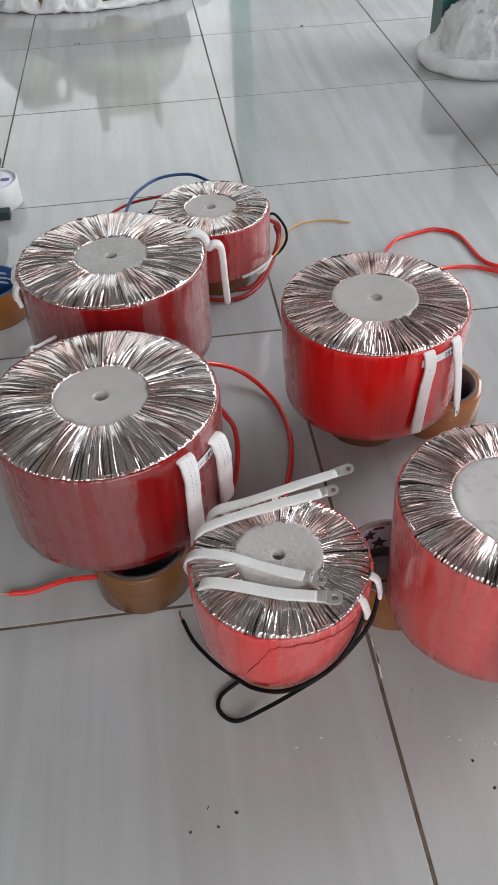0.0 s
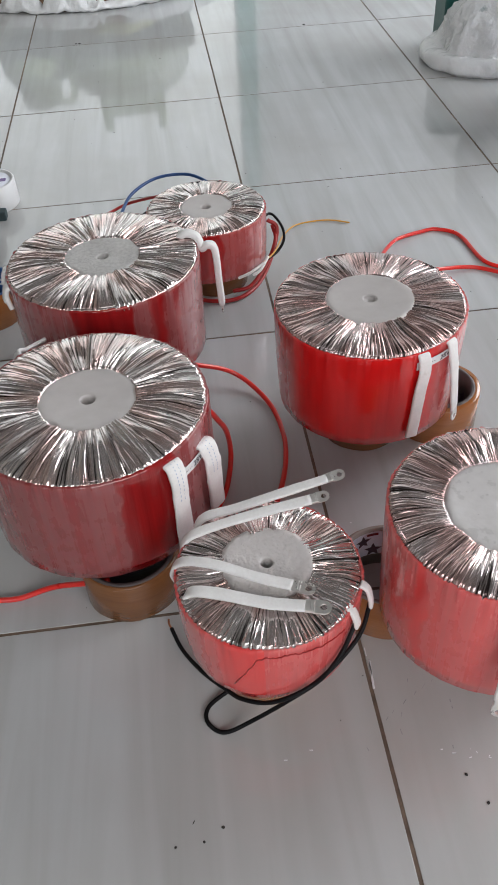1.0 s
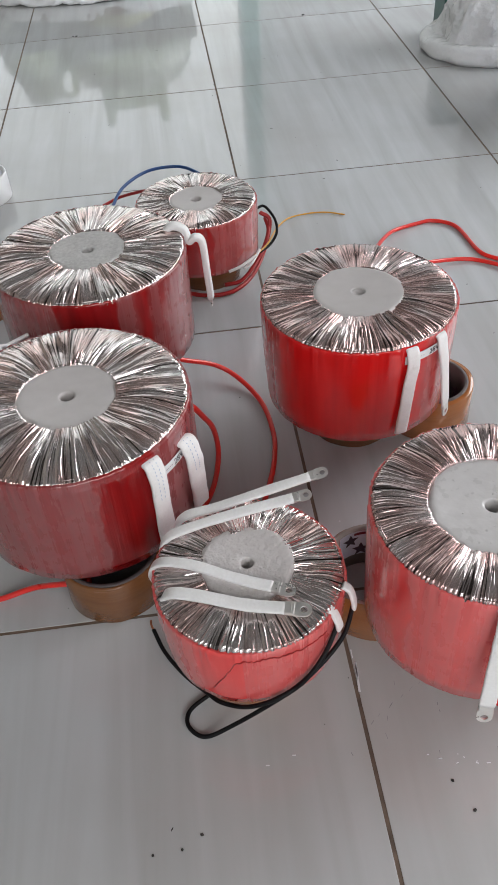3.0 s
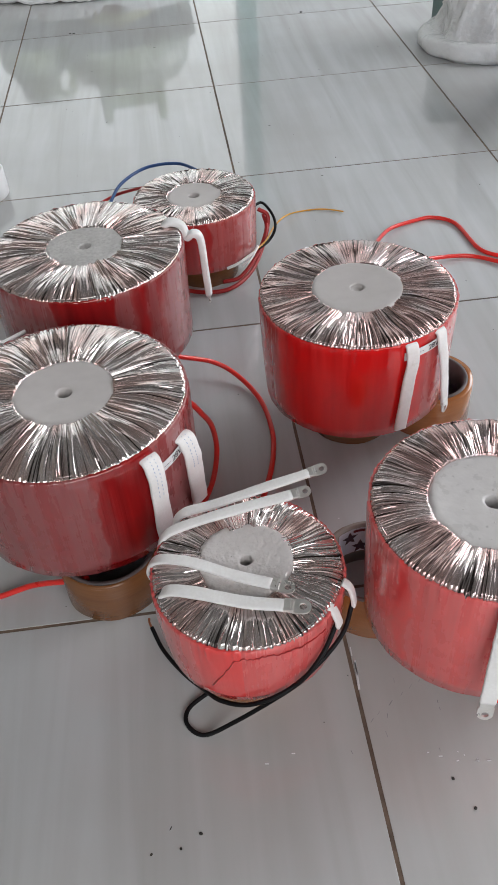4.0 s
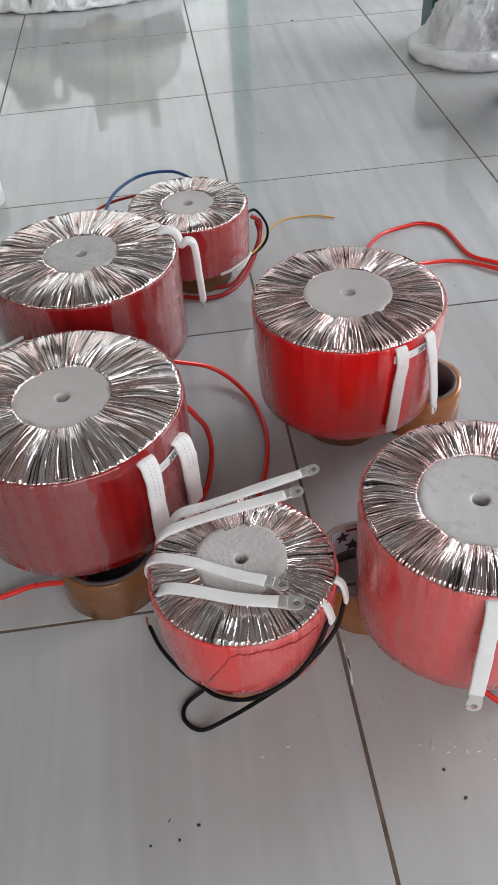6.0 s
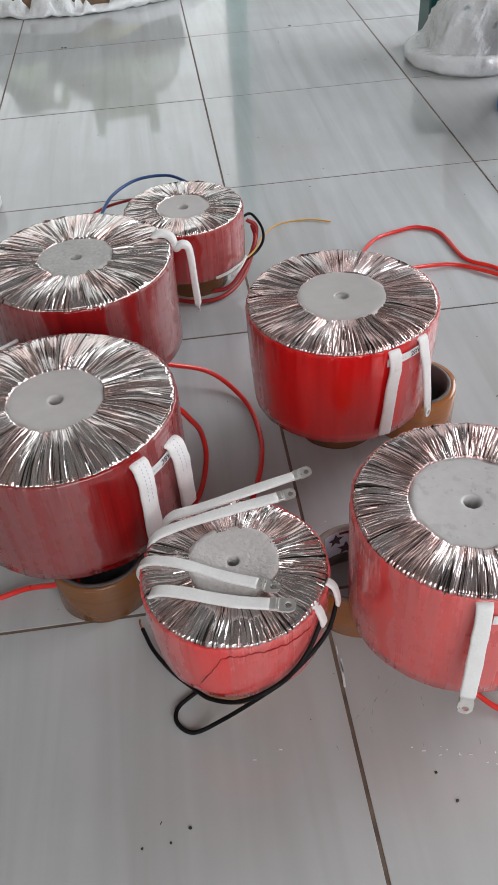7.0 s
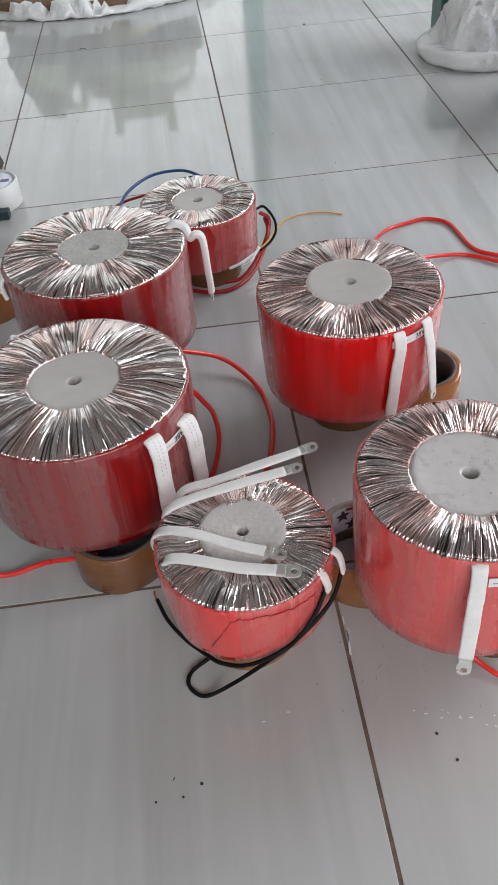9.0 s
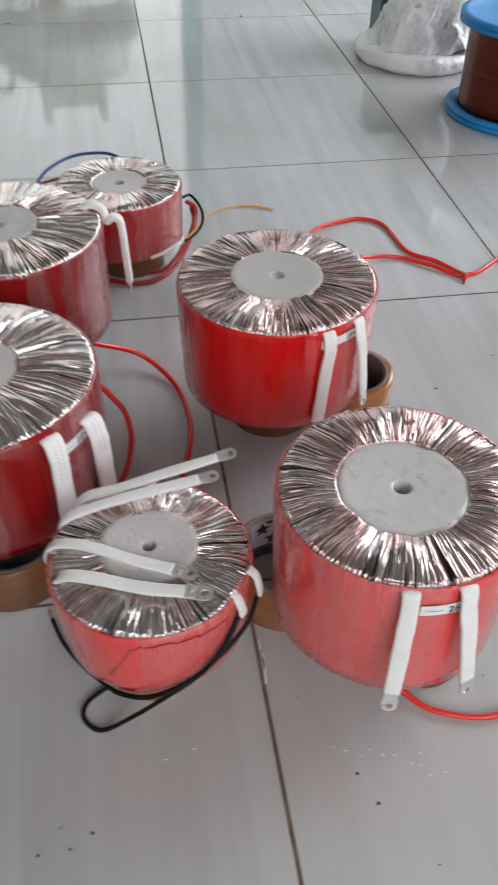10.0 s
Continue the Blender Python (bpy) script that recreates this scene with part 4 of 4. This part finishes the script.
# loose wires, as they lie
WIRES = {
    'black_b': [(-0.002, -0.077, 0.090), (-0.013, -0.095, 0.078), (-0.035, -0.111, 0.066), (-0.058, -0.121, 0.056), (-0.083, -0.121, 0.045), (-0.103, -0.109, 0.034), (-0.115, -0.093, 0.025), (-0.131, -0.069, 0.013), (-0.146, -0.042, 0.006), (-0.154, -0.023, 0.012)],
    'black_a': [(-0.016, -0.095, 0.098), (-0.029, -0.109, 0.080), (-0.045, -0.118, 0.064), (-0.066, -0.120, 0.046), (-0.096, -0.116, 0.014), (-0.119, -0.117, 0.003), (-0.131, -0.107, 0.003), (-0.129, -0.094, 0.003), (-0.112, -0.082, 0.003)],
    'F_red1': [(-0.122, 0.290, 0.050), (-0.107, 0.297, 0.040), (-0.074, 0.308, 0.020), (-0.050, 0.295, 0.008), (-0.030, 0.256, 0.003), (-0.024, 0.207, 0.003), (-0.028, 0.168, 0.003), (-0.038, 0.132, 0.003), (-0.052, 0.096, 0.003)],
    'F_red2': [(-0.113, 0.135, 0.118), (-0.102, 0.138, 0.108), (-0.094, 0.150, 0.085), (-0.086, 0.166, 0.055), (-0.083, 0.175, 0.020), (-0.086, 0.163, 0.004), (-0.093, 0.136, 0.003), (-0.107, 0.104, 0.003)],
    'F_bl': [(-0.306, 0.033, 0.006), (-0.286, 0.034, 0.004), (-0.255, 0.037, 0.010), (-0.222, 0.027, 0.022), (-0.203, 0.016, 0.036)],
    'R_1': [(0.150, 0.500, 0.030), (0.172, 0.547, 0.016), (0.196, 0.583, 0.006), (0.233, 0.601, 0.003), (0.258, 0.604, 0.003), (0.284, 0.581, 0.003), (0.295, 0.508, 0.003), (0.324, 0.479, 0.003), (0.341, 0.450, 0.004), (0.347, 0.433, 0.007), (0.345, 0.427, 0.003)],
    'R_2': [(0.186, 0.450, 0.030), (0.222, 0.484, 0.012), (0.275, 0.495, 0.003), (0.312, 0.468, 0.004), (0.339, 0.443, 0.003), (0.356, 0.440, 0.003), (0.374, 0.447, 0.003), (0.409, 0.474, 0.003), (0.448, 0.496, 0.003)],
    'N': [(0.089, -0.117, 0.020), (0.097, -0.119, 0.008), (0.112, -0.133, 0.003), (0.130, -0.142, 0.003), (0.150, -0.147, 0.003), (0.171, -0.146, 0.003), (0.196, -0.139, 0.003)],
    'K_blue': [(-0.192, 0.617, 0.050), (-0.186, 0.639, 0.055), (-0.170, 0.687, 0.060), (-0.135, 0.731, 0.060), (-0.092, 0.737, 0.060), (-0.065, 0.712, 0.060), (-0.041, 0.661, 0.060)],
    'K_red': [(-0.253, 0.719, 0.003), (-0.219, 0.741, 0.004), (-0.183, 0.761, 0.010), (-0.138, 0.734, 0.030), (-0.113, 0.696, 0.050)],
    'K_blk': [(-0.179, 0.672, 0.020), (-0.162, 0.685, 0.025), (-0.144, 0.695, 0.030), (-0.123, 0.674, 0.040)],
    'K_blk2': [(0.005, 0.582, 0.060), (0.018, 0.588, 0.060), (0.028, 0.560, 0.055), (0.028, 0.543, 0.045), (0.018, 0.532, 0.035), (0.003, 0.515, 0.035)],
    'K_yel': [(0.141, 0.650, 0.002), (0.118, 0.662, 0.002), (0.093, 0.665, 0.002), (0.060, 0.650, 0.006), (0.035, 0.598, 0.020), (0.012, 0.515, 0.045), (-0.011, 0.454, 0.066)],
    'K_redloop': [(-0.107, 0.492, 0.004), (-0.075, 0.476, 0.004), (-0.041, 0.477, 0.004), (-0.011, 0.506, 0.006), (0.011, 0.545, 0.020), (0.022, 0.566, 0.050), (0.010, 0.573, 0.060)],
    'K_redloop2': [(-0.048, 0.485, 0.010), (-0.024, 0.491, 0.012), (0.002, 0.522, 0.025), (0.018, 0.554, 0.040), (0.017, 0.575, 0.050)],
    'K_slv1': [(-0.044, 0.437, 0.058), (-0.029, 0.440, 0.062), (-0.009, 0.454, 0.066)],
    'K_slv2': [(-0.025, 0.444, 0.056), (-0.015, 0.448, 0.060), (-0.003, 0.467, 0.066)],
}
wire(T_S, "black_wire", WIRES["black_b"], 0.0017, M_WIRE_BLACK, "black insulated wire", "end")
wire(T_S, "black_wire", WIRES["black_a"], 0.0017, M_WIRE_BLACK, "black insulated wire")
wire(T_F, "red_wire", WIRES["F_red1"], 0.0027, M_WIRE_RED, "bright red insulated wire")
wire(T_F, "red_wire", WIRES["F_red2"], 0.0027, M_WIRE_RED, "bright red insulated wire")
wire(T_F, "red_wire", WIRES["F_bl"], 0.0026, M_WIRE_RED, "bright red insulated wire", "start")
wire(T_R, "red_wire", WIRES["R_1"], 0.0027, M_WIRE_RED, "bright red insulated wire", "end")
wire(T_R, "red_wire", WIRES["R_2"], 0.0027, M_WIRE_RED, "bright red insulated wire")
wire(T_N, "red_wire", WIRES["N"], 0.0022, M_WIRE_RED, "bright red insulated wire")
wire(T_K, "blue_wire", WIRES["K_blue"], 0.0023, M_WIRE_BLUE, "dark blue insulated wire")
wire(T_K, "red_wire", WIRES["K_red"], 0.0022, M_WIRE_DRED, "dark red insulated wire")
wire(T_K, "black_wire", WIRES["K_blk"], 0.0020, M_WIRE_BLACK, "black insulated wire")
wire(T_K, "black_wire", WIRES["K_blk2"], 0.0018, M_WIRE_BLACK, "black insulated wire")
wire(T_K, "yellow_wire", WIRES["K_yel"], 0.0011, M_WIRE_YEL, "thin yellow wire")
wire(T_K, "red_wire", WIRES["K_redloop"], 0.0028, M_WIRE_DRED, "red wire coiled round the base")
wire(T_K, "red_wire", WIRES["K_redloop2"], 0.0026, M_WIRE_DRED, "red wire coiled round the base")
wire(T_K, "wire_sleeve", WIRES["K_slv1"], 0.0018, M_SLEEVE, "white sleeve end")
wire(T_K, "wire_sleeve", WIRES["K_slv2"], 0.0018, M_SLEEVE, "white sleeve end")


# ---- wrapped machine foot with a teal post ----
def crumple(bm, amount, scale, seed):
    for v in bm.verts:
        p = v.co * scale + Vector((seed, seed * 2, seed * 3))
        v.co += Vector((noise.noise(p), noise.noise(p + Vector((9, 0, 0))), noise.noise(p + Vector((0, 9, 0))))) * amount


def crease(bm, amount, scale, seed):
    """Sharp folds, as in crumpled sheet plastic."""
    for v in bm.verts:
        p = v.co * scale + Vector((seed, -seed, seed * 0.5))
        f = 1 - 2 * abs(noise.noise(p)) - abs(noise.noise(p * 2.3)) * 0.8
        r = Vector((v.co.x, v.co.y, 0.02))
        v.co += r.normalized() * amount * f


def spun_bm(profile, segs):
    me = spin("tmp", profile, segs)
    bm = bmesh.new()
    bm.from_mesh(me)
    bpy.data.meshes.remove(me)
    return bm


foot = thing("wrapped_machine", (0.555, 1.285, 0), "machine foot wrapped in crumpled white plastic with dark green post", "machine")
bm = spun_bm([(0.10, 0.0), (0.122, 0.001), (0.127, 0.008), (0.127, 0.022), (0.121, 0.030), (0.115, 0.032), (0.108, 0.033), (0.099, 0.032), (0.09, 0.030)], 200)
crumple(bm, 0.004, 22, 3)
crease(bm, 0.003, 60, 2)
part("foot_rim", bm, M_PLASTER, foot, "white plastic-wrapped rim", True)
wrap_rows = [(0.105 - 0.045 * (k / 14) ** 0.8, 0.028 + 0.122 * k / 14) for k in range(15)]
bm = spun_bm(wrap_rows + [(0.061, 0.17), (0.062, 0.19), (0.062, 0.22), (0.060, 0.26), (0.056, 0.32), (0.045, 0.36), (0.0001, 0.37)], 200)
for v in bm.verts:
    k = min(1.0, max(0.0, (v.co.z - 0.03) / 0.12))
    v.co.x += 0.045 * k
crumple(bm, 0.016, 16, 5)
crease(bm, 0.010, 17, 4)
crease(bm, 0.008, 34, 7)
crease(bm, 0.003, 80, 9)
part("foot_wrap", bm, M_WRAP, foot, "crumpled glossy white plastic", True)
box_part("post", (-0.034, 0.09, 0.09), (0.075, 0.075, 0.18), M_TEAL, foot, "dark green painted steel post", 0.006)

# wide base with torn wrapping; what stands on it shows in the floor
base = thing("round_platform", (-0.270, 2.330, 0), "round brown board base edged with torn white wrapping", "platform")
bm = spun_bm([(0.0001, 0.040), (0.44, 0.040), (0.455, 0.034), (0.458, 0.0), (0.40, 0.0)], 96)
part("board", bm, M_BROWN, base, "scuffed brown board", True)
bm = spun_bm([(0.452, 0.002), (0.474, 0.001), (0.478, 0.010), (0.474, 0.022), (0.466, 0.032), (0.458, 0.040), (0.450, 0.0425)], 260)
crumple(bm, 0.006, 14, 8)
crumple(bm, 0.006, 60, 9)
crease(bm, 0.005, 55, 11)
for v in bm.verts:
    # torn low here and there, so that the board shows
    tear = noise.noise(Vector((v.co.x * 9, v.co.y * 9, 4.0))) + 0.5 * noise.noise(Vector((v.co.x * 40, v.co.y * 40, 1.0)))
    v.co.z = max(v.co.z * (0.42 if tear > 0.10 else 1.0), 0.0005)
part("torn_wrap", bm, M_PLASTER, base, "torn white plastic wrapping", True)


sack = thing("yellow_sack", (-0.20, 2.02, 0.040), "folded yellow-green plastic sack on the round platform", "sack")
bm = spun_bm([(0.0001, 0.05), (0.06, 0.048), (0.10, 0.035), (0.115, 0.015), (0.11, 0.0), (0.0001, 0.0)], 60)
crumple(bm, 0.012, 20, 13)
for v in bm.verts:
    v.co.z = max(v.co.z, 0.0)
part("sack_body", bm, surface("yellow_sack_plastic", (0.36, 0.36, 0.16), (0.46, 0.46, 0.22), (0.35, 0.5), scale=20, bump=0.3), sack, "", True)


# ---- wire spool ----
spool = thing("wire_spool", (0.635, 0.965, 0), "blue plastic spool wound with dark copper wire", "wire spool")
for z in (0.0, 0.147):
    bm = spun_bm([(0.03, z), (0.119, z), (0.124, z + 0.003), (0.124, z + 0.0075), (0.1215, z + 0.0085), (0.1215, z + 0.0095), (0.124, z + 0.0105), (0.124, z + 0.015), (0.119, z + 0.018), (0.112, z + 0.018), (0.110, z + 0.014), (0.03, z + 0.014)], 96)
    part("flange", bm, M_SPOOL, spool, "bright blue plastic flange", True)
wprof = [(0.06, 0.0145)]
for k in range(90):
    z = 0.0150 + k * 0.0015
    wprof += [(0.1030, z), (0.1040, z + 0.00075)]
wprof += [(0.06, 0.1495)]
link("wire_winding", spin("wire_winding", wprof, 96), M_MAGNET, spool, "dark enamelled copper wire")

# ---- white roll, block and dark case beyond the dark red transformer ----
whites = thing("white_tape_roll", (-0.398, 0.826, 0), "white tape roll with printed centre standing on the floor", "tape roll")
link("tape", spin("tape", [(0.020, 0.0), (0.0425, 0.0), (0.044, 0.0015), (0.0435, 0.0385), (0.0425, 0.040), (0.0395, 0.040), (0.0385, 0.036), (0.020, 0.036)], 72), M_PAPER, whites)
link("printed_disc", spin("printed_disc", [(0.0001, 0.0375), (0.036, 0.0377), (0.037, 0.036)], 48), M_PRINT_LIGHT, whites, "pale printed centre disc")
for k in range(5):
    bm = bmesh.new()
    a = 2 * math.pi * k / 5
    box(bm, (0.024 * math.cos(a), 0.024 * math.sin(a), 0.0381), (0.013, 0.009, 0.0008), 0.0, Matrix.Rotation(a, 4, "Z"))
    part("print_mark", bm, surface("violet_print", (0.16, 0.10, 0.26), (0.24, 0.16, 0.36), (0.4, 0.6), scale=90), whites)
tagged(box_part("rubber_block", (-0.398, 0.772, 0.007), (0.060, 0.018, 0.014), surface("dark_green_rubber", (0.02, 0.04, 0.045), (0.04, 0.065, 0.07), (0.5, 0.7), scale=60), None, "", 0.002), "dark green rubber block lying beside the white roll", "block")
case = thing("dark_case", (-0.460, 0.925, 0), "dark brown tapered plastic case", "case")
bm = bmesh.new()
got = bmesh.ops.create_cone(bm, cap_ends=True, segments=4, radius1=0.085, radius2=0.05, depth=0.16, matrix=Matrix.Translation((0, 0, 0.08)) @ Matrix.Rotation(math.pi / 4, 4, "Z"))
bmesh.ops.bevel(bm, geom=bm.edges[:], offset=0.006, segments=2, affect="EDGES")
part("case_body", bm, M_DARKBOX, case)

# ---- upturned plastic stool and jug on a low bench; they show mirrored in the glossy floor ----
bench = thing("low_bench", (-0.33, 3.02, 0), "low grey-green bench against the light", "bench")
box_part("bench_top", (0, 0, 0.38), (0.74, 0.34, 0.04), M_CREAM, bench, "", 0.006)
for sx in (-0.33, 0.33):
    for sy in (-0.12, 0.12):
        box_part("leg", (sx, sy, 0.18), (0.05, 0.05, 0.36), M_CREAM, bench, "", 0.004)
stool = thing("plastic_stool", (-0.225, 3.02, 0.40), "translucent pale green plastic stool standing upside down", "stool")
bm = spun_bm([(0.0001, 0.0), (0.225, 0.0), (0.245, 0.012), (0.238, 0.10), (0.215, 0.150), (0.165, 0.172), (0.0001, 0.172)], 64)
part("seat", bm, M_GREEN_PL, stool, "", True)
for a in (45, 135, 225, 315):
    x, y = 0.148 * math.cos(radians(a)), 0.10 * math.sin(radians(a))
    box_part("leg", (x * 1.05, y, 0.245), (0.036, 0.03, 0.17), M_GREEN_PL, stool, "", 0.006)
for y in (-0.07, 0.07):
    box_part("stretcher", (0, y, 0.245), (0.20, 0.015, 0.045), M_GREEN_PL, stool, "", 0.004)
jug = thing("plastic_jug", (-0.585, 3.02, 0.40), "pale green plastic jug on the bench", "jug")
bm = spun_bm([(0.0001, 0.0), (0.125, 0.0), (0.135, 0.02), (0.13, 0.10), (0.085, 0.15), (0.075, 0.22), (0.050, 0.235), (0.0001, 0.235)], 48)
part("jug_body", bm, M_GREEN_PL, jug, "", True)
link("handle", sweep("handle", [(0.06, 0, 0.215), (0.10, 0, 0.225), (0.125, 0, 0.20), (0.13, 0, 0.14), (0.115, 0, 0.09)], 0.016, 0.016), M_GREEN_PL, jug)

# ---- specks and scraps on the floor ----
specks = bmesh.new()
for x, y, s in [(0.052, -0.173, 0.0012), (0.061, -0.195, 0.0013), (-0.127, -0.186, 0.0013), (-0.141, -0.194, 0.0010), (-0.161, -0.195, 0.0010), (0.236, 1.603, 0.0032), (-0.284, 1.602, 0.0028), (-0.292, 1.604, 0.0024)] + \
        [(random.uniform(-0.5, 0.55), random.uniform(-0.26, 1.5), random.uniform(0.0003, 0.0009)) for _ in range(110)]:
    got = bmesh.ops.create_icosphere(specks, subdivisions=1, radius=s)
    bmesh.ops.transform(specks, matrix=Matrix.Translation((x, y, s * 0.35)) @ Matrix.Rotation(random.random() * 6, 4, "Z") @ Matrix.Diagonal((1, (random.choice((0.7, 1.0, 1.4, 4.0)) if s < 0.0009 else 1.2), 0.45, 1)), verts=got["verts"])
# faint scuff marks beside the pale red transformer
scuffs = bmesh.new()
for k, (x, y) in enumerate([(0.006, -0.122), (0.012, -0.117), (0.023, -0.11), (0.033, -0.104), (0.041, -0.099), (0.049, -0.095), (0.018, -0.12), (0.014, -0.134), (0.058, -0.114), (0.03, -0.092), (0.058, -0.12), (0.091, -0.155), (0.049, -0.151), (-0.014, -0.144)]):
    along = 0.85 if k < 6 else random.uniform(1.2, 1.9)
    box(scuffs, (x, y, 0.0001), (random.uniform(0.002, 0.005), random.uniform(0.0003, 0.0006), 0.0002), 0.0, Matrix.Rotation(along, 4, "Z"))
tagged(part("floor_scuffs", scuffs, M_SCUFF), "faint grey scuff marks on the tiles", "scuff marks", kind="stuff")
tagged(part("floor_debris", specks, M_DEBRIS), "small dark specks of debris on the tiles", "debris", kind="stuff")
scraps = bmesh.new()
for _ in range(16):
    x, y = random.choice(((0.075, -0.16), (0.115, -0.18), (0.0, 0.07), (0.095, -0.165)))
    x, y, s = x + random.gauss(0, 0.014), y + random.gauss(0, 0.006), random.uniform(0.0003, 0.0006)
    got = bmesh.ops.create_icosphere(scraps, subdivisions=1, radius=s)
    bmesh.ops.transform(scraps, matrix=Matrix.Translation((x, y, s * 0.3)) @ Matrix.Rotation(random.random() * 6, 4, "Z") @ Matrix.Diagonal((1, 2.0, 0.4, 1)), verts=got["verts"])
for x, y, w, h in ((0.0029, -0.083, 0.0018, 0.026), (0.0033, -0.078, 0.0014, 0.012), (0.0026, -0.062, 0.0010, 0.008)):
    box(scraps, (x, y, 0.0003), (w, h, 0.0006), 0.0002, Matrix.Rotation(random.uniform(-0.1, 0.1), 4, "Z"))
for x, y in ((0.040, -0.152), (0.048, -0.156), (0.059, -0.161), (0.073, -0.163), (0.081, -0.164), (-0.056, -0.139), (-0.076, -0.144)):
    box(scraps, (x, y, 0.0003), (random.uniform(0.0012, 0.0030), 0.0007, 0.0005), 0.0, Matrix.Rotation(random.uniform(-0.6, 0.6), 4, "Z"))
tagged(part("film_scraps", scraps, M_GLINT), "tiny bright film scraps on the tiles", "scraps", kind="stuff")

# ---- floor tiles ----
bm = bmesh.new()
box(bm, (0, 0, -0.004), (TILE - JOINT, TILE - JOINT, 0.008), 0.0003)
tile_me = bpy.data.meshes.new("tile")
bm.to_mesh(tile_me)
bm.free()
tile_me.materials.append(M_TILE)
for i in range(math.floor(X0 / TILE), math.ceil(X1 / TILE)):
    for j in range(math.floor(Y0 / TILE), math.ceil(Y1 / TILE)):
        t = new("tile", tile_me)
        t.parent = floor
        # one column was laid slightly wide and one row slightly narrow
        t.location = ((i + 0.5) * TILE + (0.007 if i > 0 else 0.0035 if i == 0 else 0.0), (j + 0.5) * TILE - (0.003 if j > 2 else 0.0015 if j == 2 else 0.0), random.uniform(-0.0002, 0.0002))
        t.scale = (1.0175 if i == 0 else 1.0, 0.9925 if j == 2 else 1.0, 1.0)
